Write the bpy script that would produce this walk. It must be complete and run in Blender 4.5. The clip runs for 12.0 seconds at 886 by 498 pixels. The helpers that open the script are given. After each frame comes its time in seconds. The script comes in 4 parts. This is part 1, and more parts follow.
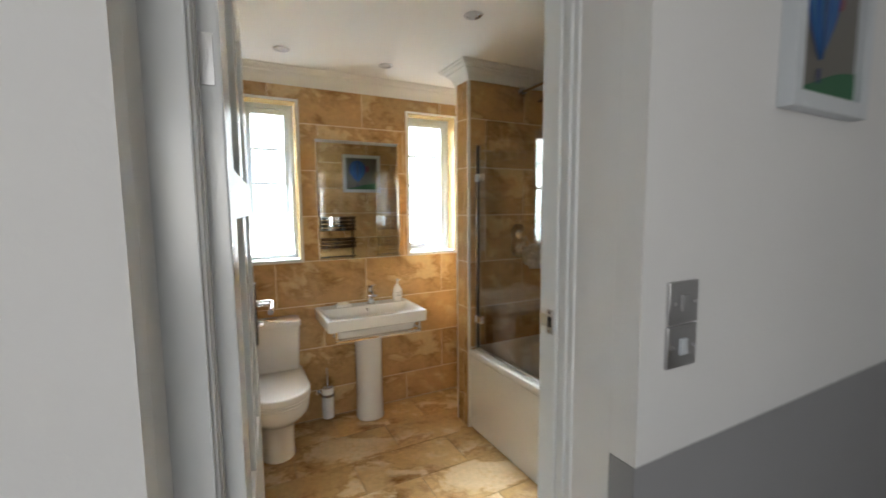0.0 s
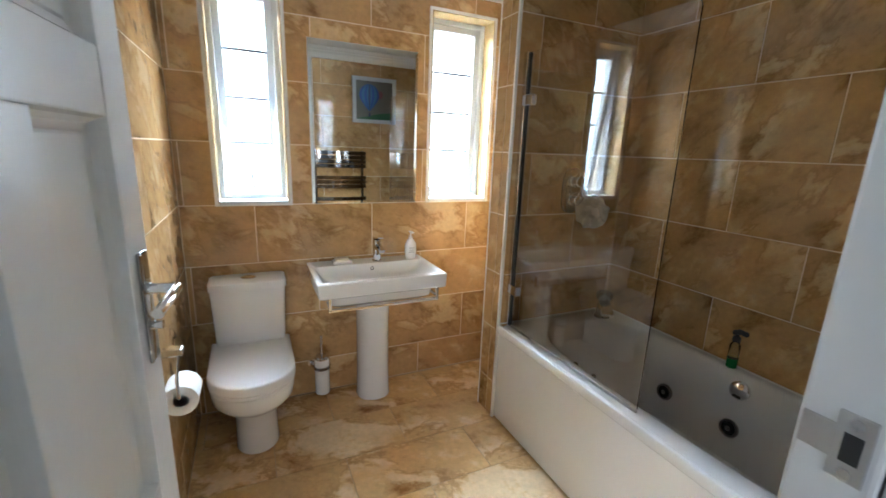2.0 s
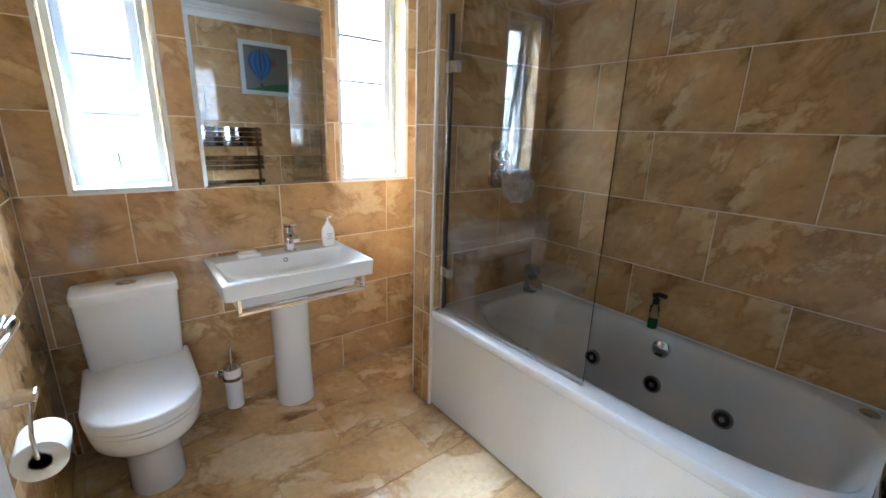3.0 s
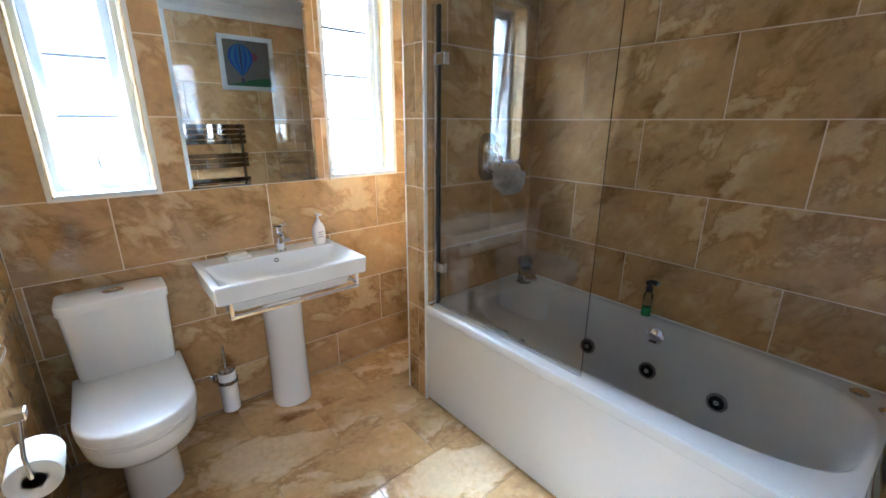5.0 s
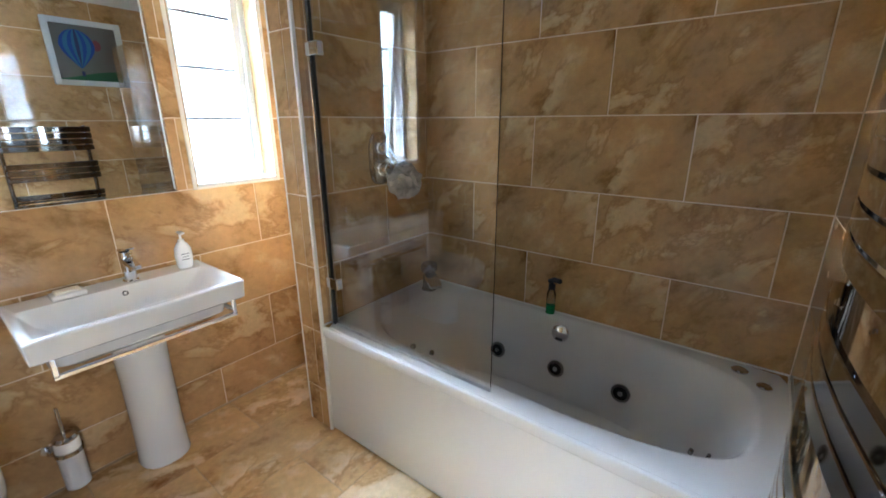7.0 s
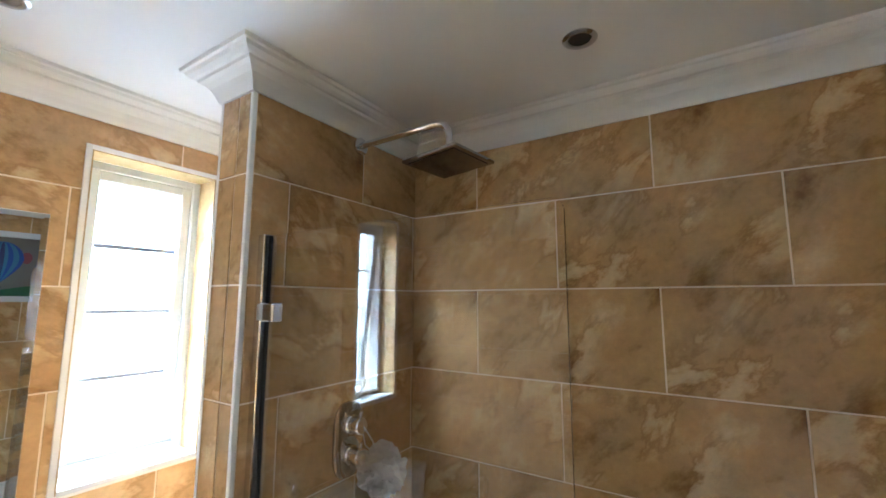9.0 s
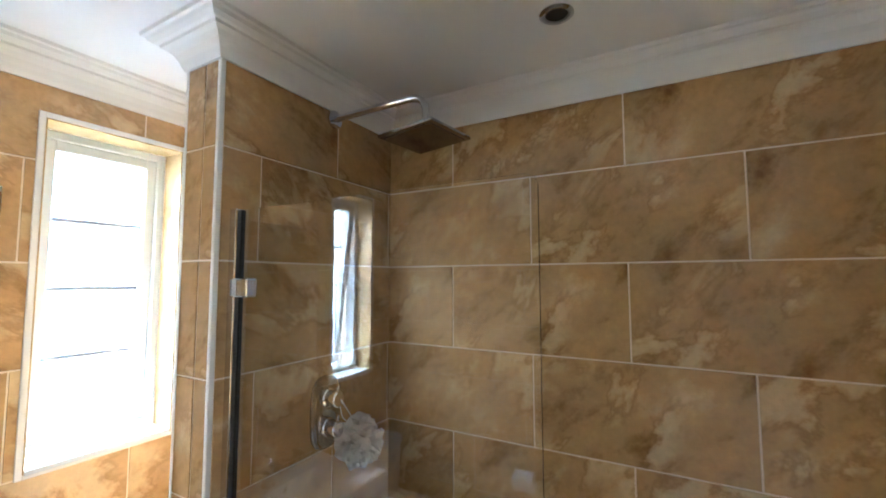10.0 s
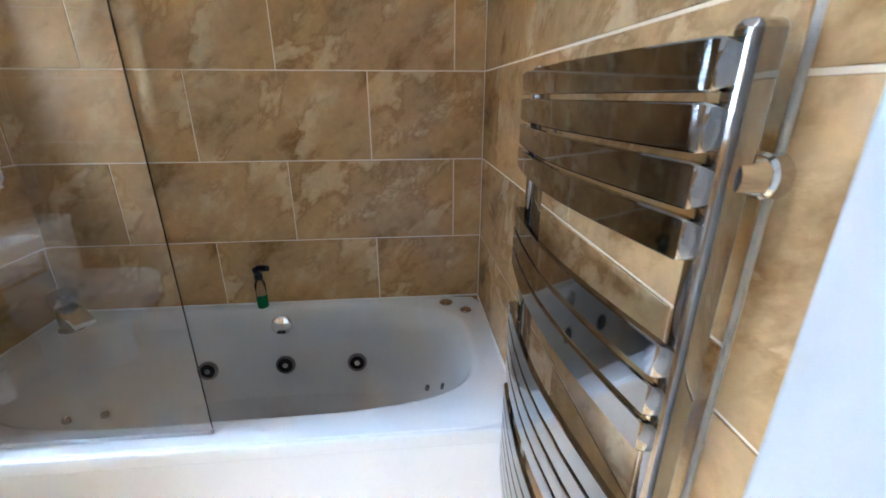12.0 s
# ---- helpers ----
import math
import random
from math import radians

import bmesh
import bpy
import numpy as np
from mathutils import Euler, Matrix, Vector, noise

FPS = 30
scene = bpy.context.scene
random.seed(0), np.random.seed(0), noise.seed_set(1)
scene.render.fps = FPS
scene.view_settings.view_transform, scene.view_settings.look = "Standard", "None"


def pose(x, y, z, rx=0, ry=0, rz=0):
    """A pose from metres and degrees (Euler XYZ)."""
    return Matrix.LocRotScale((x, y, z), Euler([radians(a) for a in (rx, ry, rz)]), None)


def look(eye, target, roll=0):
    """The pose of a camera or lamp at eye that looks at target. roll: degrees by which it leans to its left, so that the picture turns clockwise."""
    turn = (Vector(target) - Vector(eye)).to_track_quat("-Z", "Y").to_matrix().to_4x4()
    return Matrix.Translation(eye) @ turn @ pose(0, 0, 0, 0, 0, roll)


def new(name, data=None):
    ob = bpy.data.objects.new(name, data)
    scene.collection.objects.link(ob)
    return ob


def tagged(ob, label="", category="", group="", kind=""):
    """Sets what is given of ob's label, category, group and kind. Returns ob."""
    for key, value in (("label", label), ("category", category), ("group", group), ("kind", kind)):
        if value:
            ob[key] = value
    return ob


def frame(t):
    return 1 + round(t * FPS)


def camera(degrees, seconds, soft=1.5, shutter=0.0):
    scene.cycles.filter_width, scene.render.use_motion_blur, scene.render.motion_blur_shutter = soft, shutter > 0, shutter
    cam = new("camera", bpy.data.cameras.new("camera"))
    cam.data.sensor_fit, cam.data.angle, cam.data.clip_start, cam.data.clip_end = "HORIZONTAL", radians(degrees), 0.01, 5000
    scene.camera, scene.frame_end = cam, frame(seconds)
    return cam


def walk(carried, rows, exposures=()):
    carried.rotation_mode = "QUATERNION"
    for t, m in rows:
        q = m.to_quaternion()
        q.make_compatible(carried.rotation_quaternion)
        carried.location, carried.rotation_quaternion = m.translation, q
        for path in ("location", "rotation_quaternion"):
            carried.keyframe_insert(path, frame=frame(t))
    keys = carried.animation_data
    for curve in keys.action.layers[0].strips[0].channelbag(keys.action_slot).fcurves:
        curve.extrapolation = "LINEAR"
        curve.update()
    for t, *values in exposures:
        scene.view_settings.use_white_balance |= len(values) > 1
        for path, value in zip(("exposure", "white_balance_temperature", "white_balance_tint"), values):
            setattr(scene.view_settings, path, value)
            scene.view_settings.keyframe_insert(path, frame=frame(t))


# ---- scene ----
cam = camera(94.0, 12.0, 1.6, 0.3)
PATH = [
    (0, (0.13, 0.193, 1.434), (1.037, 1.965, 1.24), -0.5),
    (0.5, (0.274, 0.316, 1.418), (0.762, 2.239, 1.165), 0.8),
    (1, (0.318, 0.511, 1.401), (0.836, 2.417, 1.088), 0.4),
    (1.5, (0.347, 0.661, 1.389), (1.019, 2.503, 0.993), 0.8),
    (2, (0.354, 0.775, 1.388), (1.182, 2.536, 0.926), 2.1),
    (2.5, (0.342, 0.898, 1.341), (1.429, 2.508, 0.866), 1.8),
    (3, (0.344, 0.954, 1.362), (1.543, 2.459, 0.818), 1.8),
    (5, (0.343, 0.978, 1.377), (1.573, 2.442, 0.79), 0.3),
    (5.5, (0.365, 0.975, 1.401), (1.665, 2.376, 0.813), -0.3),
    (6, (0.389, 0.975, 1.393), (1.775, 2.281, 0.783), -0.5),
    (6.5, (0.457, 0.985, 1.364), (1.912, 2.195, 0.717), -0.5),
    (6.7, (0.474, 0.998, 1.358), (1.956, 2.18, 0.72), -0.5),
    (8.3, (0.731, 1.377, 1.565), (2.414, 2.456, 1.519), -2.7),
    (8.5, (0.767, 1.403, 1.588), (2.444, 2.49, 1.666), -2.0),
    (9, (0.846, 1.428, 1.648), (2.515, 2.5, 1.9), 0.1),
    (9.5, (0.88, 1.431, 1.649), (2.563, 2.477, 1.914), 0.3),
    (10, (0.838, 1.424, 1.641), (2.577, 2.401, 1.786), -0.1),
    (10.5, (0.764, 1.382, 1.537), (2.626, 2.095, 1.382), -0.9),
    (11, (0.703, 1.292, 1.409), (2.636, 1.576, 0.985), -0.7),
    (11.5, (0.685, 1.206, 1.352), (2.589, 1.115, 0.75), -0.2),
    (12, (0.664, 1.131, 1.311), (2.532, 0.96, 0.617), -0.0),
]
walk(cam, [(t, look(eye, target, roll)) for t, eye, target, roll in PATH], [(0, 0.14, 6900, 10), (1.0, 0.2, 6300, 10), (1.5, 0.24, 6200, 10), (2.2, 0.4, 5700, 10), (3.0, 0.53, 5300, 10), (6.0, 0.62, 5250, 10), (6.5, 0.62, 5400, 10), (8.5, 0.8, 5450, 10), (9.5, 0.74, 5500, 10), (10.2, 0.9, 5400, 9), (10.5, 1.03, 5250, 9), (11.0, 1.55, 4750, 9), (11.5, 1.6, 4950, 9), (12, 1.27, 5050, 10)])

# ---- light ----
world = bpy.data.worlds.new("sky")
scene.world = world
world.use_nodes = True
wn = world.node_tree.nodes
sky = wn.new("ShaderNodeTexSky")
sky.sky_type = "NISHITA"
sky.sun_disc = False
sky.sun_elevation, sky.sun_rotation = radians(40), radians(200)
wn["Background"].inputs[1].default_value = 0.1
world.node_tree.links.new(sky.outputs[0], wn["Background"].inputs[0])


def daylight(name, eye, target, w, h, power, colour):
    """An area lamp standing in for daylight."""
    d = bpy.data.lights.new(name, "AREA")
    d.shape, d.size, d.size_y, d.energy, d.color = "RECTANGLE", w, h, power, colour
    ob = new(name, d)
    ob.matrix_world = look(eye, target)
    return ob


# ---- plan ----
WEST, EAST, SOUTH, NORTH = 0.045, 2.192, 0.845, 3.015
CEIL, COVE = 2.308, 2.212
PIER_X, PIER_Y, PIER_T = 1.457, 2.428, 0.148      # partition at the end of the bath
HALL_Y = 0.67                                    # hall face of the door wall
DOOR_L, DOOR_R, DOOR_H = 0.10, 0.752, 2.03
WIN = ((0.208, 0.535), (1.293, 1.686))           # window openings along x
WIN_Z = (1.102, 2.120)
PITCH_Z, ROW0, TILE_L = 0.2972, 0.203, 0.595
LAMP_TINT = (0.76, 0.89, 1.0)
# open sky above the roofs, falling through both windows
daylight("sky_daylight", (0.9, NORTH + 3.0, 4.05), (0.9, NORTH, 1.55), 5.0, 1.5, 4000, LAMP_TINT)
# Fill lamp for the hall, set in an unseen window added for it
daylight("hall_fill_lamp", (-0.35, -1.96, 1.55), (-0.35, 1.0, 1.35), 0.9, 1.1, 24, (0.93, 0.96, 1.0))


# ---- materials ----
def mat(name, colour, rough=0.5, metal=0.0, vary=0.06, scale=30.0, bump=0.0, coat=0.0):
    """Painted, glazed or metal surface with a fine variation of tone, gloss and relief."""
    m = bpy.data.materials.new(name)
    m.use_nodes = True
    nt = m.node_tree
    p = nt.nodes["Principled BSDF"]
    p.inputs["Roughness"].default_value, p.inputs["Metallic"].default_value = rough, metal
    p.inputs["Coat Weight"].default_value = coat
    tc, n1, n2 = nt.nodes.new("ShaderNodeTexCoord"), nt.nodes.new("ShaderNodeTexNoise"), nt.nodes.new("ShaderNodeTexNoise")
    n1.inputs["Scale"].default_value, n1.inputs["Detail"].default_value = scale * 0.1, 3
    n2.inputs["Scale"].default_value, n2.inputs["Detail"].default_value = scale * 4, 4
    for n in (n1, n2):
        nt.links.new(tc.outputs["Object"], n.inputs["Vector"])
    mix = nt.nodes.new("ShaderNodeMixRGB")
    mix.inputs[1].default_value = (*[c * (1 - vary) for c in colour], 1)
    mix.inputs[2].default_value = (*[min(1, c * (1 + vary)) for c in colour], 1)
    nt.links.new(n1.outputs["Fac"], mix.inputs[0])
    nt.links.new(mix.outputs[0], p.inputs["Base Color"])
    r = nt.nodes.new("ShaderNodeMapRange")
    r.inputs["To Min"].default_value, r.inputs["To Max"].default_value = rough * 0.8, min(1, rough * 1.25)
    nt.links.new(n1.outputs["Fac"], r.inputs["Value"])
    nt.links.new(r.outputs[0], p.inputs["Roughness"])
    if bump:
        b = nt.nodes.new("ShaderNodeBump")
        b.inputs["Strength"].default_value, b.inputs["Distance"].default_value = bump, 0.002
        nt.links.new(n2.outputs["Fac"], b.inputs["Height"])
        nt.links.new(b.outputs[0], p.inputs["Normal"])
    return m


def marble(name, dark, mid, light, rough, scale, vein):
    """Glazed marble-print tile: clouds, drifting pale streaks and brown flecks, shifted from tile to tile."""
    m = bpy.data.materials.new(name)
    m.use_nodes = True
    nt = m.node_tree
    L = nt.links.new
    p = nt.nodes["Principled BSDF"]
    tc, info = nt.nodes.new("ShaderNodeTexCoord"), nt.nodes.new("ShaderNodeObjectInfo")
    mul = nt.nodes.new("ShaderNodeMath")
    mul.operation = "MULTIPLY"
    mul.inputs[1].default_value = 41.0
    faces = nt.nodes.new("ShaderNodeMath")         # the print repeats on a handful of tile faces
    faces.operation = "SNAP"
    faces.inputs[1].default_value = 0.143
    L(info.outputs["Random"], faces.inputs[0])
    L(faces.outputs[0], mul.inputs[0])
    add = nt.nodes.new("ShaderNodeVectorMath")
    add.operation = "ADD"
    L(tc.outputs["Object"], add.inputs[0])
    L(mul.outputs[0], add.inputs[1])
    turn = nt.nodes.new("ShaderNodeMapping")
    turn.vector_type = "TEXTURE"
    turn.inputs["Rotation"].default_value = (-0.62, 0.55, 0.20)
    turn.inputs["Scale"].default_value = (1.25, 1.25, 0.66)
    L(add.outputs[0], turn.inputs["Vector"])
    warp = nt.nodes.new("ShaderNodeTexNoise")
    warp.inputs["Scale"].default_value, warp.inputs["Detail"].default_value = scale * 0.8, 4
    L(turn.outputs[0], warp.inputs["Vector"])
    wmix = nt.nodes.new("ShaderNodeMixRGB")
    wmix.inputs[0].default_value = 0.07
    L(turn.outputs[0], wmix.inputs[1])
    L(warp.outputs["Color"], wmix.inputs[2])
    cloud = nt.nodes.new("ShaderNodeTexNoise")
    cloud.inputs["Scale"].default_value, cloud.inputs["Detail"].default_value = scale * 2.0, 12
    cloud.inputs["Roughness"].default_value, cloud.inputs["Distortion"].default_value = 0.62, 0.1
    L(wmix.outputs[0], cloud.inputs["Vector"])
    ramp = nt.nodes.new("ShaderNodeValToRGB")
    e = ramp.color_ramp.elements
    e[0].position, e[0].color = 0.31, (*dark, 1)
    e[1].position, e[1].color = 0.76, (*light, 1)
    k = e.new(0.44)
    k.color = (*mid, 1)
    k = e.new(0.58)
    k.color = (*[c * 1.12 for c in mid], 1)
    L(cloud.outputs["Fac"], ramp.inputs[0])
    streak = nt.nodes.new("ShaderNodeTexNoise")
    streak.inputs["Scale"].default_value, streak.inputs["Detail"].default_value = scale * 1.95, 12
    streak.inputs["Distortion"].default_value, streak.inputs["Roughness"].default_value = 0.30, 0.62
    L(wmix.outputs[0], streak.inputs["Vector"])
    sr = nt.nodes.new("ShaderNodeValToRGB")
    se = sr.color_ramp.elements
    se[0].position, se[0].color = 0.535, (0, 0, 0, 1)
    se[1].position, se[1].color = 0.585, (1, 1, 1, 1)
    L(streak.outputs["Fac"], sr.inputs[0])
    smul = nt.nodes.new("ShaderNodeMath")
    smul.operation = "MULTIPLY"
    smul.inputs[1].default_value = vein
    patch = nt.nodes.new("ShaderNodeMapRange")     # streaks gather in some parts of a tile only
    patch.inputs["From Min"].default_value, patch.inputs["From Max"].default_value = 0.43, 0.53
    L(warp.outputs["Fac"], patch.inputs["Value"])
    gather = nt.nodes.new("ShaderNodeMath")
    gather.operation = "MULTIPLY"
    L(sr.outputs[0], gather.inputs[0])
    L(patch.outputs[0], gather.inputs[1])
    L(gather.outputs[0], smul.inputs[0])
    mix = nt.nodes.new("ShaderNodeMixRGB")
    L(smul.outputs[0], mix.inputs[0])
    L(ramp.outputs[0], mix.inputs[1])
    mix.inputs[2].default_value = (*light, 1)
    band = nt.nodes.new("ShaderNodeValToRGB")      # brown edge that runs beside the pale streaks
    be = band.color_ramp.elements
    be[0].position, be[0].color = 0.480, (0, 0, 0, 1)
    be[1].position, be[1].color = 0.520, (1, 1, 1, 1)
    k = be.new(0.545)
    k.color = (0, 0, 0, 1)
    L(streak.outputs["Fac"], band.inputs[0])
    bmul = nt.nodes.new("ShaderNodeMath")
    bmul.operation = "MULTIPLY"
    bmul.inputs[1].default_value = 0.42
    gather2 = nt.nodes.new("ShaderNodeMath")
    gather2.operation = "MULTIPLY"
    L(band.outputs[0], gather2.inputs[0])
    L(patch.outputs[0], gather2.inputs[1])
    L(gather2.outputs[0], bmul.inputs[0])
    edge = nt.nodes.new("ShaderNodeMixRGB")
    L(bmul.outputs[0], edge.inputs[0])
    L(mix.outputs[0], edge.inputs[1])
    edge.inputs[2].default_value = (*dark, 1)
    fine = nt.nodes.new("ShaderNodeTexNoise")
    fine.inputs["Scale"].default_value, fine.inputs["Detail"].default_value = 34, 9
    fine.inputs["Roughness"].default_value = 0.7
    L(add.outputs[0], fine.inputs["Vector"])
    fm = nt.nodes.new("ShaderNodeMapRange")
    fm.inputs["To Min"].default_value, fm.inputs["To Max"].default_value = 0.72, 1.28
    L(fine.outputs["Fac"], fm.inputs["Value"])
    tone = nt.nodes.new("ShaderNodeMapRange")
    tone.inputs["To Min"].default_value, tone.inputs["To Max"].default_value = 0.93, 1.07
    L(info.outputs["Random"], tone.inputs["Value"])
    tm = nt.nodes.new("ShaderNodeMath")
    tm.operation = "MULTIPLY"
    L(fm.outputs[0], tm.inputs[0])
    L(tone.outputs[0], tm.inputs[1])
    hs = nt.nodes.new("ShaderNodeVectorMath")
    hs.operation = "SCALE"
    L(edge.outputs[0], hs.inputs[0])
    L(tm.outputs[0], hs.inputs["Scale"])
    L(hs.outputs[0], p.inputs["Base Color"])
    rr = nt.nodes.new("ShaderNodeMapRange")
    rr.inputs["To Min"].default_value, rr.inputs["To Max"].default_value = rough * 0.7, rough * 1.4
    L(cloud.outputs["Fac"], rr.inputs["Value"])
    L(rr.outputs[0], p.inputs["Roughness"])
    bp = nt.nodes.new("ShaderNodeBump")
    bp.inputs["Strength"].default_value, bp.inputs["Distance"].default_value = 0.03, 0.002
    L(warp.outputs["Fac"], bp.inputs["Height"])
    L(bp.outputs[0], p.inputs["Normal"])
    return m


def glass(name, tint, rough=0.0):
    m = mat(name, tint, rough, vary=0.0)
    p = m.node_tree.nodes["Principled BSDF"]
    for l in list(p.inputs["Roughness"].links):
        m.node_tree.links.remove(l)
    p.inputs["Roughness"].default_value = rough
    p.inputs["Transmission Weight"].default_value = 1.0
    p.inputs["IOR"].default_value = 1.5
    return m


WALL_TILE = marble("wall_tile_glaze", (0.22, 0.112, 0.038), (0.47, 0.287, 0.125), (0.68, 0.50, 0.285), 0.05, 2.6, 0.63)
FLOOR_TILE = marble("floor_tile_glaze", (0.26, 0.125, 0.038), (0.61, 0.395, 0.185), (0.86, 0.70, 0.46), 0.06, 2.4, 0.62)
# Wall tile copied in yellower tones, to show window light on the reveals
REVEAL_TILE = marble("lit_reveal_tile_glaze", (0.28, 0.17, 0.06), (0.45, 0.31, 0.14), (0.56, 0.43, 0.23), 0.15, 3.0, 0.5)
FLOOR_GROUT = mat("sandy_floor_grout", (0.50, 0.37, 0.22), 0.85, bump=0.3)
GROUT = mat("cream_grout", (0.80, 0.66, 0.48), 0.85, bump=0.3)
TRIM = mat("white_tile_trim", (0.80, 0.78, 0.74), 0.3)
CEILING = mat("matt_white_ceiling_paint", (0.85, 0.845, 0.83), 0.85, vary=0.02, bump=0.1)
COVING = mat("white_coving_paint", (0.80, 0.79, 0.77), 0.6, vary=0.02, bump=0.05)
GLOSS = mat("white_gloss_paint", (0.77, 0.79, 0.80), 0.24, vary=0.05, scale=9, bump=0.22)
PLASTER = mat("white_wall_emulsion", (0.76, 0.76, 0.76), 0.8, vary=0.03, bump=0.25)
DADO = mat("grey_wall_emulsion", (0.30, 0.30, 0.31), 0.8, vary=0.03, bump=0.25)
CARPET = mat("grey_carpet", (0.22, 0.21, 0.20), 0.95, vary=0.2, bump=1.0)
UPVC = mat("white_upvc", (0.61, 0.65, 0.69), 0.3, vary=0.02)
CERAMIC = mat("white_glazed_ceramic", (0.84, 0.84, 0.84), 0.06, vary=0.015, coat=0.3)
SEAT = mat("white_seat_plastic", (0.84, 0.84, 0.85), 0.16, vary=0.015)
ACRYLIC = mat("white_bath_acrylic", (0.77, 0.765, 0.755), 0.14, vary=0.02)
# Chrome toned down: dark reflections are put into its base colour
RAIL_CHROME = mat("dark_reflection_chrome", (0.38, 0.37, 0.37), 0.05, 1.0, vary=0.04)
CHROME = mat("polished_chrome", (0.72, 0.72, 0.74), 0.06, 1.0, vary=0.05)
STEEL = mat("brushed_steel", (0.55, 0.55, 0.56), 0.28, 1.0, vary=0.08)
# Black for rubber parts, and for shade painted into gaps and holes
DARK = mat("black_rubber_and_shade", (0.02, 0.02, 0.022), 0.5)
MIRROR = mat("silvered_mirror", (0.86, 0.88, 0.87), 0.01, 1.0, vary=0.01)
SCREEN = glass("clear_screen_glass", (0.985, 0.995, 0.99))
SCREEN.node_tree.nodes["Principled BSDF"].inputs["IOR"].default_value = 1.68   # higher than plain glass, for stronger reflections


def reflection_veil(m, least, most):
    """A thin whitish veil mixed into a pane, standing for reflected room light."""
    nt = m.node_tree
    p, out = nt.nodes["Principled BSDF"], nt.nodes["Material Output"]
    haze, mix, n, r, tc = (nt.nodes.new("ShaderNode" + k) for k in ("BsdfDiffuse", "MixShader", "TexNoise", "MapRange", "TexCoord"))
    haze.inputs["Color"].default_value = (0.80, 0.80, 0.78, 1)
    n.inputs["Scale"].default_value, n.inputs["Detail"].default_value = 5, 8
    r.inputs["From Min"].default_value, r.inputs["From Max"].default_value = 0.35, 0.65
    r.inputs["To Min"].default_value, r.inputs["To Max"].default_value = least, most
    nt.links.new(tc.outputs["Object"], n.inputs["Vector"])
    nt.links.new(n.outputs["Fac"], r.inputs["Value"])
    nt.links.new(r.outputs[0], mix.inputs[0])
    nt.links.new(p.outputs[0], mix.inputs[1])
    nt.links.new(haze.outputs[0], mix.inputs[2])
    nt.links.new(mix.outputs[0], out.inputs["Surface"])


reflection_veil(SCREEN, 0.003, 0.012)
PANE = glass("window_glass", (0.97, 0.98, 0.98))
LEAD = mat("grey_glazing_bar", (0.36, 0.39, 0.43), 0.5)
PAPER = mat("white_paper", (0.82, 0.81, 0.79), 0.9, vary=0.03, bump=0.4)
SOAP = mat("cream_soap", (0.80, 0.76, 0.66), 0.4)
NET = mat("white_nylon_net", (0.80, 0.78, 0.75), 0.7, vary=0.08, bump=0.6)
GREEN = mat("green_liquid_plastic", (0.02, 0.22, 0.07), 0.15)
CLEAR = glass("clear_bottle_plastic", (0.90, 0.95, 0.92), 0.02)
BLUE = mat("blue_print", (0.008, 0.06, 0.30), 0.6)
SKYBLUE = mat("light_blue_print", (0.03, 0.15, 0.30), 0.5)
NAVY = mat("navy_print", (0.02, 0.03, 0.12), 0.5)
SKYPRINT = mat("pale_grey_print", (0.15, 0.14, 0.125), 0.5, vary=0.2)
GRASS = mat("green_print", (0.016, 0.11, 0.045), 0.5, vary=0.2)
REDP = mat("dark_red_print", (0.20, 0.05, 0.06), 0.5)
INK = mat("grey_ink", (0.25, 0.25, 0.27), 0.6)


# ---- shaping helpers ----
def part(name, bm, material, parent=None, label="", smooth=False):
    """One mesh object, under a thing or a part where parent is given."""
    bmesh.ops.recalc_face_normals(bm, faces=bm.faces)
    me = bpy.data.meshes.new(name)
    bm.to_mesh(me)
    bm.free()
    me.materials.append(material)
    if smooth:
        me.shade_smooth()
        me.set_sharp_from_angle(angle=radians(38))
    ob = new(name, me)
    if parent:
        ob.parent = parent
        if parent.type == "EMPTY":
            ob.matrix_parent_inverse = Matrix.Translation(-parent.location)
    if label:
        ob["label"] = label
    return ob


def thing(name, at, label, category, group="", kind=""):
    ob = new(name)
    ob.location = at
    ob.empty_display_size = 0.05
    return tagged(ob, label, category, group, kind)


def box(x0, x1, y0, y1, z0, z1, bevel=0.0, seg=2, bm=None):
    own = bmesh.new()
    bmesh.ops.create_cube(own, size=1, matrix=Matrix.Translation(((x0 + x1) / 2, (y0 + y1) / 2, (z0 + z1) / 2)) @ Matrix.Diagonal((x1 - x0, y1 - y0, z1 - z0, 1)))
    if bevel:
        bmesh.ops.bevel(own, geom=own.edges[:], offset=bevel, segments=seg, affect="EDGES", profile=0.5)
    return own if bm is None else join(bm, own)


def join(bm, other, m=None):
    """Adds the faces of other to bm."""
    if m is not None:
        other.transform(m)
    made = {v: bm.verts.new(v.co) for v in other.verts}
    for f in other.faces:
        bm.faces.new([made[v] for v in f.verts])
    other.free()
    return bm


def loft(rings, caps=True, closed=False, bm=None):
    """Skin over rings of equal length."""
    bm = bm or bmesh.new()
    vs = [[bm.verts.new(p) for p in r] for r in rings]
    n = len(vs[0])
    for a, b in list(zip(vs, vs[1:])) + ([(vs[-1], vs[0])] if closed else []):
        for i in range(n):
            bm.faces.new((a[i], a[(i + 1) % n], b[(i + 1) % n], b[i]))
    if caps and not closed:
        bm.faces.new(vs[0])
        bm.faces.new(vs[-1][::-1])
    return bm


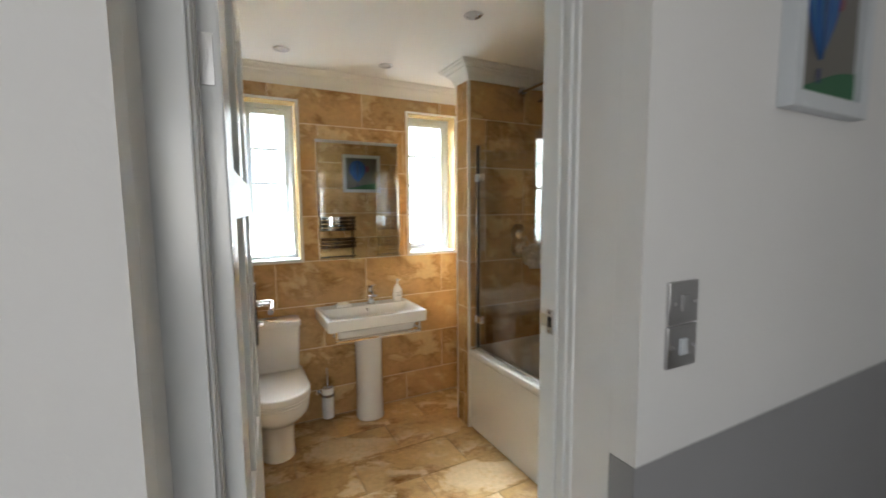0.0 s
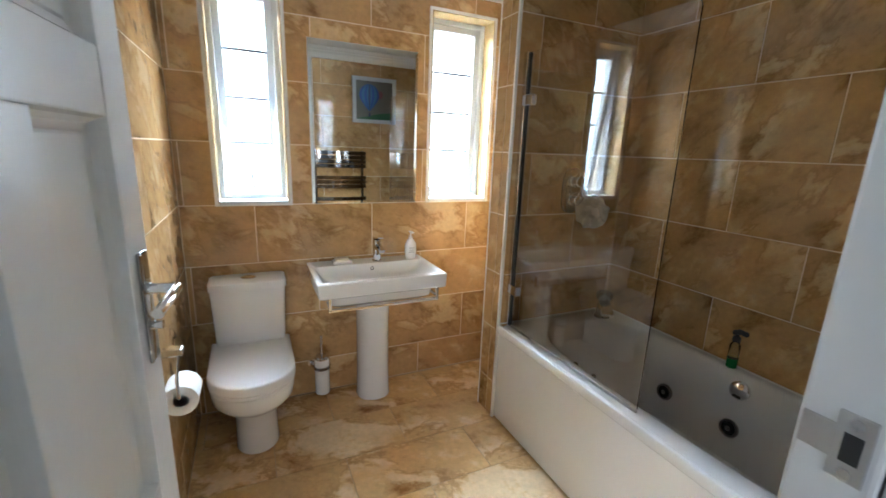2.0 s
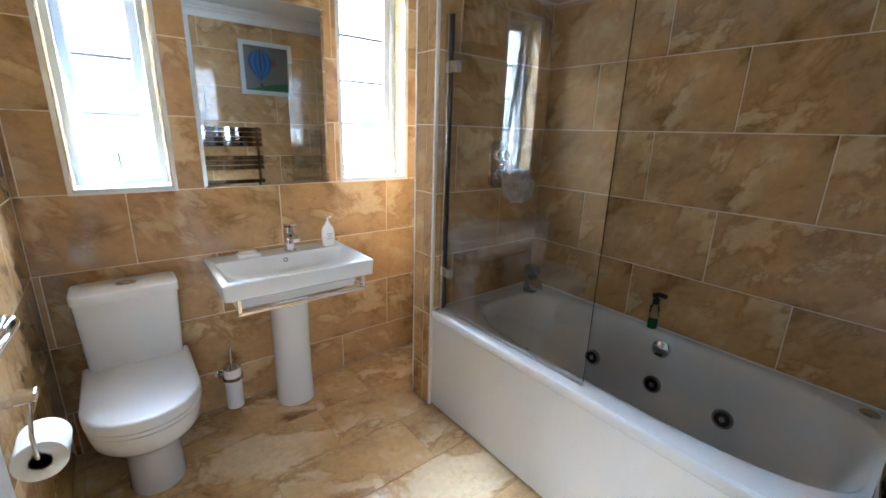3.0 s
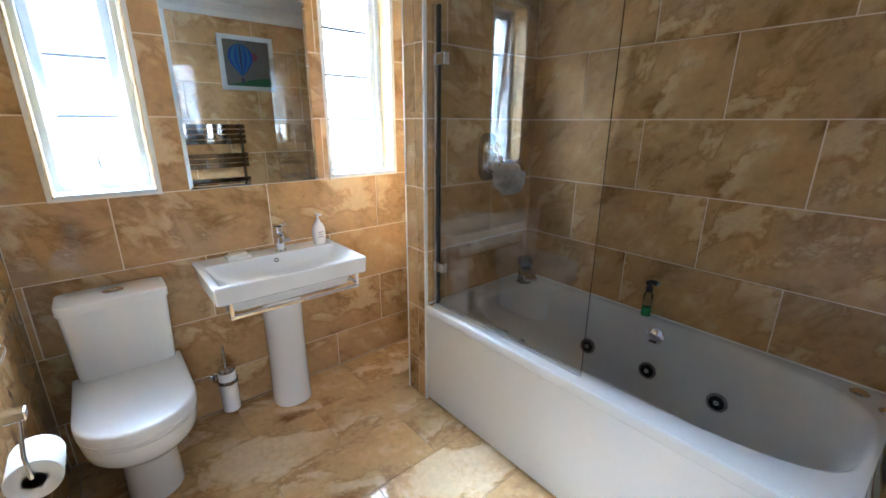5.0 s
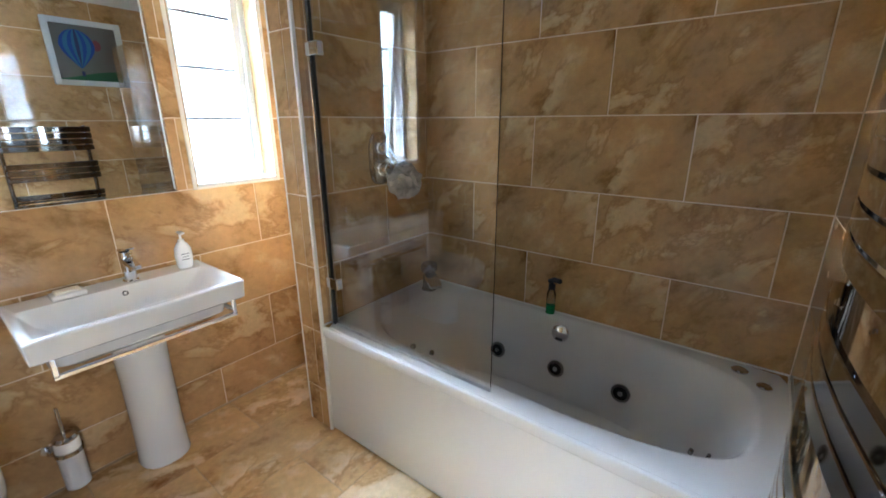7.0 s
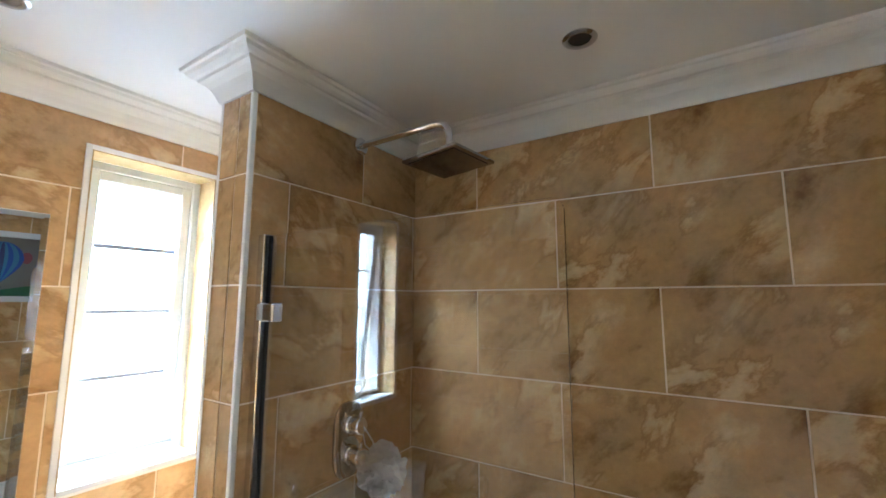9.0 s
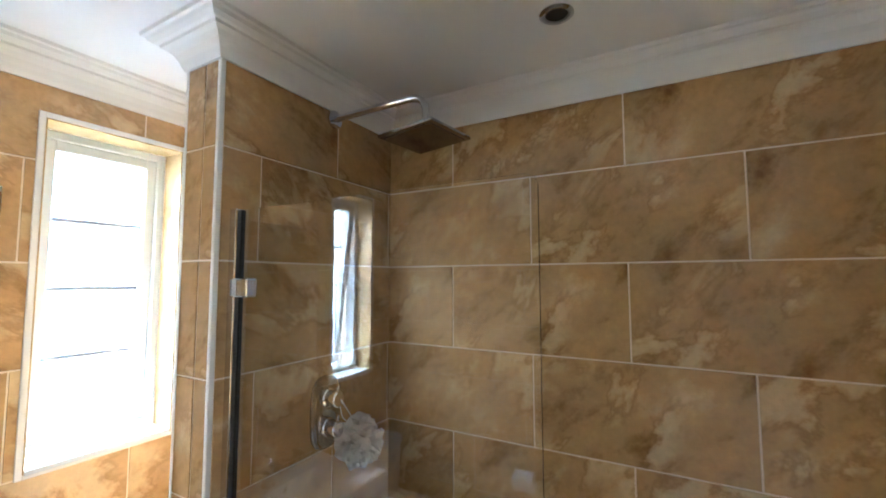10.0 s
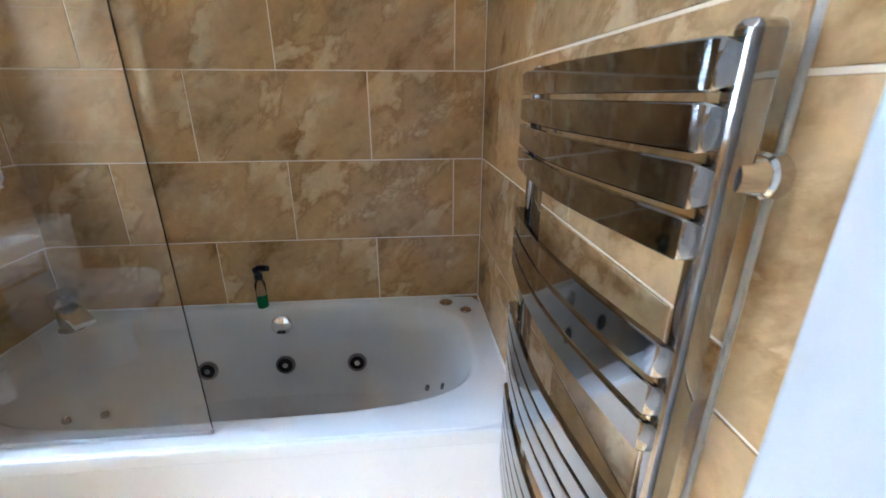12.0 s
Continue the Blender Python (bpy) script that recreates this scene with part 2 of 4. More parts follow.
def oval(cx, cy, z, hx, hy, power=2.0, n=40):
    """A ring at height z: power 2 is an ellipse, more is squarer."""
    out = []
    for i in range(n):
        a = 2 * math.pi * i / n
        c, s = math.cos(a), math.sin(a)
        out.append((cx + hx * math.copysign(abs(c) ** (2 / power), c), cy + hy * math.copysign(abs(s) ** (2 / power), s), z))
    return out


def tube(points, r, n=12, bm=None):
    """A round bar along points."""
    pts = [Vector(p) for p in points]
    rings = []
    side = None
    for i, p in enumerate(pts):
        d = (pts[min(i + 1, len(pts) - 1)] - pts[max(i - 1, 0)]).normalized()
        if side is None:
            side = d.orthogonal().normalized()
        side = (side - d * side.dot(d)).normalized()
        up = d.cross(side)
        rings.append([p + r * (math.cos(2 * math.pi * k / n) * side + math.sin(2 * math.pi * k / n) * up) for k in range(n)])
    return loft(rings, bm=bm)


def lathe(profile, at, axis=(0, 0, 1), n=28, bm=None):
    """Turns (radius, height) pairs round an axis through at."""
    q = Vector((0, 0, 1)).rotation_difference(Vector(axis)).to_matrix()
    rings = [[Vector(at) + q @ Vector((max(r, 0.0004) * math.cos(2 * math.pi * k / n), max(r, 0.0004) * math.sin(2 * math.pi * k / n), h)) for k in range(n)] for r, h in profile]
    return loft(rings, bm=bm)


def arc(p0, p1, p2, n=8):
    """A smooth bend from p0 round the corner p1 to p2."""
    a, b, c = Vector(p0), Vector(p1), Vector(p2)
    return [(1 - t) ** 2 * a + 2 * t * (1 - t) * b + t * t * c for t in [i / n for i in range(n + 1)]]


# ---- structure ----
def setting(name, bm, material, label, category):
    return tagged(part(name, bm, material), label, category, kind="structure")


T = 0.0025   # a tile stands this far off the wall's bed

b = bmesh.new()   # north wall with its two window openings
edges = [WEST - 0.2, WIN[0][0], WIN[0][1], WIN[1][0], WIN[1][1], EAST + 0.2]
for i in range(5):
    if i % 2 == 0:
        box(edges[i], edges[i + 1], NORTH + T, NORTH + 0.26, 0, CEIL, bm=b)
    else:
        box(edges[i], edges[i + 1], NORTH + T, NORTH + 0.26, 0, WIN_Z[0], bm=b)
        box(edges[i], edges[i + 1], NORTH + T, NORTH + 0.26, WIN_Z[1], CEIL, bm=b)
wall_north = setting("wall_north", b, GROUT, "tiled outer wall with two narrow windows", "wall")
wall_east = setting("wall_east", box(EAST + T, EAST + 0.2, SOUTH - 0.2, NORTH + T - 0.002, 0, CEIL), GROUT, "long tiled wall beside the bath", "wall")
wall_west = setting("wall_west", box(WEST - 0.2, WEST - T, SOUTH - 0.012, NORTH + T - 0.002, 0, CEIL), GROUT, "tiled wall beside the toilet", "wall")
b = box(DOOR_R + 0.09, EAST + T - 0.002, HALL_Y + 0.06, SOUTH - T, 0, CEIL)
wall_south = setting("wall_south", b, GROUT, "tiled wall that carries the towel radiator", "wall")
partition = setting("partition_wall", box(PIER_X + T, EAST + T - 0.002, PIER_Y + T, PIER_Y + PIER_T - T, 0, CEIL), GROUT, "tiled partition at the shower end of the bath", "wall")
floor = setting("floor", box(WEST - 0.2, EAST + 0.2, HALL_Y + 0.10, NORTH + 0.26, -0.12, -T), FLOOR_GROUT, "grouted bed of the marble-look floor", "floor")
setting("ceiling", box(WEST - 0.2, EAST + 0.2, HALL_Y, NORTH + 0.26, CEIL, CEIL + 0.1), CEILING, "matt white painted ceiling", "ceiling")

# Hall side of the door wall, hall floor, ceiling and outer walls
b = box(DOOR_R + 0.013, 2.6, HALL_Y, HALL_Y + 0.058, 0.957, CEIL)
box(-1.3, DOOR_L - 0.058, HALL_Y, HALL_Y + 0.058, 0, CEIL, bm=b)
box(DOOR_L - 0.058, DOOR_R + 0.013, HALL_Y, HALL_Y + 0.058, DOOR_H + 0.07, CEIL, bm=b)
setting("hall_wall", b, PLASTER, "white plastered hall wall round the bathroom door", "wall")
setting("hall_dado", box(DOOR_R + 0.013, 2.6, HALL_Y + 0.001, HALL_Y + 0.057, 0, 0.955), DADO, "grey painted lower half of the hall wall", "wall")
b = box(DOOR_R + 0.013, DOOR_R + 0.088, HALL_Y + 0.0585, SOUTH - 0.018, 0, CEIL)
box(DOOR_L - 0.15, DOOR_L - 0.058, HALL_Y + 0.0585, SOUTH - 0.018, 0, CEIL, bm=b)
setting("door_reveal", b, PLASTER, "white plastered reveal outside the door frame", "wall")
setting("hall_floor", box(-1.3, 2.6, -1.9, HALL_Y + 0.098, -0.12, -0.004), CARPET, "grey carpet on the hall floor", "floor")
setting("hall_ceiling", box(-1.3, 2.6, -1.9, HALL_Y - 0.002, CEIL, CEIL + 0.1), CEILING, "white hall ceiling", "ceiling")
# Unseen wall, given an opening for the added fill lamp
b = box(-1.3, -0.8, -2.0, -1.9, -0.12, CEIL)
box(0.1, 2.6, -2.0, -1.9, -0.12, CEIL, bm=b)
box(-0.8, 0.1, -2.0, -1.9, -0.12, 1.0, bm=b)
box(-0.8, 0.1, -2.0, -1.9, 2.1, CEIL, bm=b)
setting("hall_wall_south", b, PLASTER, "unseen white plastered hall wall with an added window opening", "wall")
setting("hall_wall_east", box(2.6, 2.7, -2.0, HALL_Y + 0.05, -0.12, CEIL), PLASTER, "white plastered end wall of the hall", "wall")
setting("hall_wall_west", box(-1.4, -1.3, -2.0, HALL_Y + 0.05, -0.12, CEIL), PLASTER, "white plastered end wall of the hall", "wall")

# Coving: one moulding mitred round the room
PROFILE = ((0.0, 0.0), (0.010, 0.0), (0.015, 0.010), (0.020, 0.024), (0.029, 0.040), (0.042, 0.052), (0.053, 0.058), (0.055, 0.066),
           (0.065, 0.068), (0.075, 0.075), (0.080, 0.084), (0.088, 0.086), (0.090, 0.096), (0.0, 0.096))
LOOP = [(WEST, SOUTH), (EAST, SOUTH), (EAST, PIER_Y), (PIER_X, PIER_Y), (PIER_X, PIER_Y + PIER_T), (EAST, PIER_Y + PIER_T), (EAST, NORTH), (WEST, NORTH)]


def inset(loop, d):
    out = []
    for i, p in enumerate(loop):
        a, c = Vector(loop[i - 1]), Vector(loop[(i + 1) % len(loop)])
        e0, e1 = (Vector(p) - a).normalized(), (c - Vector(p)).normalized()
        n0, n1 = Vector((-e0.y, e0.x)), Vector((-e1.y, e1.x))
        out.append(Vector(p) + (n0 + n1) * d / (1 + n0.dot(n1)))
    return out


rings = [[(*q, COVE + h) for q in inset(LOOP, d - 0.002)] for d, h in PROFILE]
setting("coving", loft(rings, closed=True), COVING, "white moulded plaster coving round the ceiling", "trim")

# Door frame: lining, stop and architraves
fr = thing("door_frame", (DOOR_R, SOUTH, 0), "white gloss door frame with a stepped architrave", "door frame", kind="structure")
Y0, Y1 = SOUTH - 0.027, SOUTH + 0.078
part("jamb", box(DOOR_R, DOOR_R + 0.088, Y0 + 0.05, Y1, 0, DOOR_H + 0.06, 0.004), GLOSS, fr)
part("jamb", box(DOOR_L - 0.062, DOOR_L, Y0 + 0.05, Y1, 0, DOOR_H + 0.06, 0.004), GLOSS, fr)
part("head", box(DOOR_L, DOOR_R, Y0 + 0.05, Y1, DOOR_H, DOOR_H + 0.06, 0.004), GLOSS, fr)
for sgn, x in ((1, DOOR_R), (-1, DOOR_L)):
    b = bmesh.new()
    for d, w in ((0.000, 0.024), (0.024, 0.016)):
        xa, xb = x + sgn * (0.003 + d * 0.2), x + sgn * 0.064
        box(min(xa, xb), max(xa, xb), Y0 + 0.048 - d - w, Y0 + 0.048 - d, 0, DOOR_H + 0.02, 0.003, bm=b)
    part("architrave", b, GLOSS, fr)

# ---- tiles ----
TILE_MESH = {}


def tile_mesh(axis, rects, name):
    """A tile's slab or cut tile, lying about the middle of its rectangle; shared between alike pieces."""
    key = (axis, name, tuple(tuple(round(v, 3) for v in r) for r in rects))
    if key not in TILE_MESH:
        b = bmesh.new()
        for u0, u1, v0, v1 in rects:
            e = 0.0008
            lo = [(u0, v0, 0), (u1, v0, 0), (u1, v1, 0), (u0, v1, 0)]
            mid = [(u, v, T - e) for u, v, _ in lo]
            top = [(u0 + e, v0 + e, T), (u1 - e, v0 + e, T), (u1 - e, v1 - e, T), (u0 + e, v1 - e, T)]
            if len(rects) > 1:
                top = [(u, v, T) for u, v, _ in lo]
            loft([lo, mid, top], bm=b)
        # local (u, v, depth) to the wall's own directions
        if axis == "y-":
            m = Matrix(((1, 0, 0, 0), (0, 0, -1, 0), (0, 1, 0, 0), (0, 0, 0, 1)))
        elif axis == "y+":
            m = Matrix(((1, 0, 0, 0), (0, 0, 1, 0), (0, 1, 0, 0), (0, 0, 0, 1)))
        elif axis == "x-":
            m = Matrix(((0, 0, -1, 0), (1, 0, 0, 0), (0, 1, 0, 0), (0, 0, 0, 1)))
        elif axis == "x+":
            m = Matrix(((0, 0, 1, 0), (1, 0, 0, 0), (0, 1, 0, 0), (0, 0, 0, 1)))
        else:
            m = Matrix.Identity(4)
        b.transform(m)
        bmesh.ops.recalc_face_normals(b, faces=b.faces)
        me = bpy.data.meshes.new(name)
        b.to_mesh(me)
        b.free()
        TILE_MESH[key] = me
    return TILE_MESH[key]


def cut(rect, hole):
    """rect less hole, as rectangles."""
    u0, u1, v0, v1 = rect
    a0, a1, b0, b1 = max(u0, hole[0]), min(u1, hole[1]), max(v0, hole[2]), min(v1, hole[3])
    if a0 >= a1 or b0 >= b1:
        return [rect]
    out = [(u0, a0, v0, v1), (a1, u1, v0, v1), (a0, a1, v0, b0), (a0, a1, b1, v1)]
    return [r for r in out if r[1] - r[0] > 0.004 and r[3] - r[2] > 0.004]


def lay(parent, axis, plane, span, rows, joints, material, holes=(), name="tile", g=0.0025):
    """Tiles in half bond. rows: the joints' heights; joints: a joint's place in even and odd rows. plane: where the bed lies."""
    for k, (v0, v1) in enumerate(zip(rows, rows[1:])):
        j = joints[k % 2]
        u = j - TILE_L * math.ceil((j - span[0]) / TILE_L)
        while u < span[1] - 0.004:
            a, c = max(u, span[0]), min(u + TILE_L, span[1])
            u += TILE_L
            if c - a < 0.012:
                continue
            rects = [(a + g, c - g, v0 + g, v1 - g)]
            for h in holes:
                rects = [r for q in rects for r in cut(q, h)]
            if not rects:
                continue
            mu, mv = (a + c) / 2, (v0 + v1) / 2
            me = tile_mesh(axis, [(r[0] - mu, r[1] - mu, r[2] - mv, r[3] - mv) for r in rects], name)
            if not me.materials:
                me.materials.append(material)
            ob = new(name, me)
            ob.parent = parent
            if parent.type == "EMPTY":
                ob.matrix_parent_inverse = Matrix.Translation(-parent.location)
            ob.location = {"y": (mu, plane, mv), "x": (plane, mu, mv), "z": (mu, mv, plane)}[axis[0]]


ROWS_Z = [0.0, ROW0] + [ROW0 + PITCH_Z * k for k in range(1, 7)] + [COVE + 0.02]


def lay_all():
    holes = [(a - 0.004, c + 0.004, WIN_Z[0] - 0.004, WIN_Z[1] + 0.004) for a, c in WIN]
    lay(wall_north, "y-", NORTH + T, (WEST, EAST), ROWS_Z, (1.257, 1.557), WALL_TILE, holes)
    lay(wall_east, "x-", EAST + T, (SOUTH, NORTH), ROWS_Z, (1.249, 1.547), WALL_TILE)
    lay(wall_west, "x+", WEST - T, (SOUTH, NORTH), ROWS_Z, (2.42, 2.72), WALL_TILE)
    lay(wall_south, "y+", SOUTH - T, (0.965, EAST), ROWS_Z, (1.945, 1.64), WALL_TILE)
    lay(wall_south, "y+", SOUTH - T, (DOOR_R + 0.09, 0.959), [0.0] + [z - 0.065 for z in ROWS_Z[2:8]] + [COVE + 0.02], (0.2, 0.2), WALL_TILE)
    lay(partition, "y-", PIER_Y + T, (PIER_X + 0.012, EAST), ROWS_Z, (1.585, 1.885), WALL_TILE)
    # Rear face out of view, tiled to darken the light it bounces
    lay(partition, "y+", PIER_Y + PIER_T - T, (PIER_X + 0.008, EAST), ROWS_Z, (1.585, 1.885), WALL_TILE)
    lay(partition, "x-", PIER_X + T, (PIER_Y + 0.012, PIER_Y + PIER_T), ROWS_Z, (1.9, 1.9), WALL_TILE)
    rows = [NORTH - 0.01 - 0.2955 * k for k in range(8)][::-1]
    rows[0] = HALL_Y + 0.10
    lay(floor, "z", -T, (WEST, EAST), rows, (1.268, 0.972), FLOOR_TILE, g=0.0016)


# ---- distance outside the windows ----
SKYGLOW = bpy.data.materials.new("overcast_sky_glow")
SKYGLOW.use_nodes = True
nt = SKYGLOW.node_tree
nt.nodes.remove(nt.nodes["Principled BSDF"])
glow, cloud, ramp, tc = (nt.nodes.new("ShaderNode" + k) for k in ("Emission", "TexNoise", "MapRange", "TexCoord"))
glow.inputs["Color"].default_value = (0.74, 0.89, 1.0, 1)
cloud.inputs["Scale"].default_value, cloud.inputs["Detail"].default_value = 0.5, 5
ramp.inputs["To Min"].default_value, ramp.inputs["To Max"].default_value = 25.0, 33.0
nt.links.new(tc.outputs["Object"], cloud.inputs["Vector"])
nt.links.new(cloud.outputs["Fac"], ramp.inputs["Value"])
nt.links.new(ramp.outputs[0], glow.inputs["Strength"])
nt.links.new(glow.outputs[0], nt.nodes["Material Output"].inputs["Surface"])
setting("backdrop", box(-9.0, 11.0, NORTH + 7.0, NORTH + 7.05, -3.0, 9.0), SKYGLOW, "bright overcast sky outside the windows", "backdrop")

# ---- trims on the tiled corners ----
setting("tile_trim", box(PIER_X - 0.003, PIER_X + 0.011, PIER_Y - 0.003, PIER_Y + 0.011, 0.0, COVE, 0.003), TRIM, "white trim on the partition's outer corner", "trim")
setting("tile_trim", box(PIER_X - 0.002, PIER_X + 0.006, PIER_Y + PIER_T - 0.004, PIER_Y + PIER_T + 0.006, 0.0, COVE, 0.002), TRIM, "white trim on the partition's rear corner", "trim")
setting("tile_trim", box(0.9590, 0.9650, SOUTH - 0.006, SOUTH + 0.0015, 0.0, COVE, 0.002), TRIM, "white trim beside the door", "trim")


# ---- windows ----
def window(name, x0, x1, ajar, label):
    z0, z1 = WIN_Z
    w = thing(name, ((x0 + x1) / 2, NORTH, z0), label, "window", kind="structure")
    yf = NORTH + 0.105          # room face of the fixed frame
    # reveal: cheeks and head in light-tinted wall tile, a white sill, white edge trim
    for xa, xb in ((x0, x0 + 0.008), (x1 - 0.008, x1)):
        part("reveal", box(xa, xb, NORTH - 0.002, yf, z0, z1), REVEAL_TILE, w)
    part("reveal", box(x0 + 0.008, x1 - 0.008, NORTH - 0.002, yf, z1 - 0.008, z1), REVEAL_TILE, w)
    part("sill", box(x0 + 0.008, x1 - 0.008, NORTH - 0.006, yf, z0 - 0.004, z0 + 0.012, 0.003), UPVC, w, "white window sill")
    b = bmesh.new()
    for xa, xb, za, zb in ((x0 - 0.012, x0 + 0.004, z0 - 0.012, z1 + 0.012), (x1 - 0.004, x1 + 0.012, z0 - 0.012, z1 + 0.012),
                           (x0 + 0.004, x1 - 0.004, z0 - 0.012, z0 + 0.0), (x0 + 0.004, x1 - 0.004, z1 - 0.004, z1 + 0.012)):
        box(xa, xb, NORTH - 0.005, NORTH + 0.004, za, zb, 0.002, bm=b)
    part("edge_trim", b, TRIM, w)

    def frame_of(xa, xb, za, zb, ya, yb, width, bev):
        b = bmesh.new()
        box(xa, xa + width, ya, yb, za, zb, bev, bm=b)
        box(xb - width, xb, ya, yb, za, zb, bev, bm=b)
        box(xa + width - 0.002, xb - width + 0.002, ya + 0.001, yb - 0.001, za, za + width, bev, bm=b)
        box(xa + width - 0.002, xb - width + 0.002, ya + 0.001, yb - 0.001, zb - width, zb, bev, bm=b)
        return b
    xa, xb, za, zb = x0 + 0.008, x1 - 0.008, z0 + 0.012, z1 - 0.008
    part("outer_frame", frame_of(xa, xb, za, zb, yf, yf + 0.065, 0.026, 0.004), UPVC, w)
    # opening sash, hung at its head
    sa, sb, sc, sd = xa + 0.024, xb - 0.024, za + 0.024, zb - 0.024
    hinge = Matrix.Translation((0, yf + 0.06, sd)) @ Matrix.Rotation(radians(ajar), 4, "X") @ Matrix.Translation((0, -(yf + 0.06), -sd))
    b = frame_of(sa, sb, sc, sd, yf + 0.008, yf + 0.06, 0.036, 0.006)
    b.transform(hinge)
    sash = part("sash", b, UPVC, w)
    ga, gb, gc, gd = sa + 0.036, sb - 0.036, sc + 0.036, sd - 0.036
    levels = [gc + (gd - gc) * f for f in (0, 0.248, 0.499, 0.752, 1)]
    for u, v in zip(levels, levels[1:]):
        b = box(ga, gb, yf + 0.030, yf + 0.036, u, v)
        b.transform(hinge)
        pane = part("pane", b, PANE, sash)
        pane.visible_shadow = False
    for v in levels[1:-1]:
        b = box(ga, gb, yf + 0.026, yf + 0.040, v - 0.0075, v + 0.0075, 0.002)
        b.transform(hinge)
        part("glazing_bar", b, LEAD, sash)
    b = box((sa + sb) / 2 - 0.010, (sa + sb) / 2 + 0.010, yf - 0.004, yf + 0.012, sc + 0.004, sc + 0.030, 0.004)
    part("stay_base", b, UPVC, w)
    up = ajar > 3
    m = (sa + sb) / 2
    tip = (m - 0.004, yf - 0.012, sc + 0.105) if up else (m + 0.075, yf - 0.008, sc + 0.062)
    part("handle", tube([(m, yf - 0.006, sc + 0.018), ((m + tip[0]) / 2, yf - 0.022, (sc + 0.018 + tip[2]) / 2), tip], 0.0065, 10), UPVC, w, "white window handle", True)
    return w


window("window_1", *WIN[0], 6.5, "narrow white casement propped open at the bottom, horizontal bars")
window("window_2", *WIN[1], 1.0, "narrow white casement hardly ajar, horizontal bars, tiled reveal")
# Window never in view, added round the hall's fill lamp
hw = thing("added_hall_window", (-0.35, -1.9, 1.0), "unseen white window frame, added round the hall fill lamp", "window", kind="structure")
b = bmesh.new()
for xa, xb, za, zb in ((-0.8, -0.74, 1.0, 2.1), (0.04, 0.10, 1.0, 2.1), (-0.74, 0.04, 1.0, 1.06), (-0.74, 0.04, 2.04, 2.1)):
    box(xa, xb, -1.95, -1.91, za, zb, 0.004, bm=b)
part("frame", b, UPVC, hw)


# ---- door ----
def build_door():
    length, thick, ang = 0.700, 0.044, 4.5
    hx, hy = DOOR_L - 0.014, SOUTH + 0.0795
    place = Matrix.Translation((hx, hy, 0.006)) @ Matrix.Rotation(radians(90 - ang), 4, "Z")
    # local: u along the leaf from the hinge, -v is the face seen from the room (towards east)
    d = thing("door", (hx, hy, 0.006), "open white gloss panelled door with chrome lever handle", "door")
    d.name = "door_1"

    def add(name, bm, material, parent=d, label="", smooth=False):
        bm.transform(place)
        return part(name, bm, material, parent, label, smooth)
    H = 2.0
    left, right = (0.125, 0.322), (0.415, 0.608)      # the two columns of panels
    low, high = (0.80, 1.412), (1.505, 1.90)          # and their two rows
    for u0, u1 in ((0.0, left[0]), (right[1], length)):
        add("stile", box(u0, u1, -thick, 0, 0, H, 0.003), GLOSS)
    for z0, z1 in (low, high):
        add("muntin", box(left[1], right[0], -thick, 0, z0, z1, 0.003), GLOSS)
    for z0, z1 in ((0.0, low[0]), (low[1], high[0]), (high[1], H)):
        add("rail", box(left[0], right[1], -thick + 0.0006, -0.0006, z0, z1, 0.003), GLOSS)
    for u0, u1 in (left, right):
        for z0, z1 in (low, high):
            # sunk field with a sloped moulding round it, on both faces
            rings = []
            for ins, v in ((0.0, -thick + 0.002), (0.003, -thick + 0.012), (0.010, -thick + 0.022), (0.022, -thick + 0.025), (0.026, -thick + 0.023), (0.030, -thick + 0.023)):
                rings.append([(u0 + ins, v, z0 + ins), (u1 - ins, v, z0 + ins), (u1 - ins, v, z1 - ins), (u0 + ins, v, z1 - ins)])
            back = [(u0, -0.008, z0), (u1, -0.008, z0), (u1, -0.008, z1), (u0, -0.008, z1)]
            add("panel", loft([back] + rings), GLOSS)
    # lever handle on its plate
    uz = 1.12
    pu = 0.656
    plate = add("handle_plate", box(pu - 0.021, pu + 0.021, -thick - 0.007, -thick, uz - 0.108, uz + 0.085, 0.004, 3), RAIL_CHROME, d, "chrome handle plate", True)
    b = tube([(pu, -thick - 0.004, uz + 0.02), (pu, -thick - 0.045, uz + 0.02)], 0.0095)
    add("neck", b, CHROME, plate, "", True)
    lever = arc((pu, -thick - 0.048, uz + 0.02), (pu - 0.03, -thick - 0.056, uz + 0.026), (pu - 0.11, -thick - 0.046, uz + 0.014), 10)
    add("lever", tube(lever, 0.0085), CHROME, plate, "chrome lever", True)
    add("turn", tube([(pu, -thick - 0.005, uz - 0.045), (pu, -thick - 0.022, uz - 0.045)], 0.008), CHROME, plate, "", True)
    for z in (0.25, 1.615):
        b = tube([(-0.004, -0.002, z), (-0.004, -0.002, z + 0.076)], 0.006, 10)
        box(-0.003, 0.001, -0.034, -0.002, z, z + 0.076, 0.0006, bm=b)
        add("hinge", b, STEEL, d, "steel butt hinge")


build_door()
# strike plate on the jamb
st = thing("strike_plate", (DOOR_R, SOUTH + 0.02, 1.15), "steel strike plate screwed to the white jamb", "strike plate")
b = box(DOOR_R - 0.0025, DOOR_R + 0.0005, SOUTH + 0.030, SOUTH + 0.053, 1.153, 1.209, 0.001)
box(DOOR_R - 0.003, DOOR_R + 0.0005, SOUTH + 0.051, SOUTH + 0.074, 1.168, 1.196, 0.001, bm=b)
part("plate", b, STEEL, st)
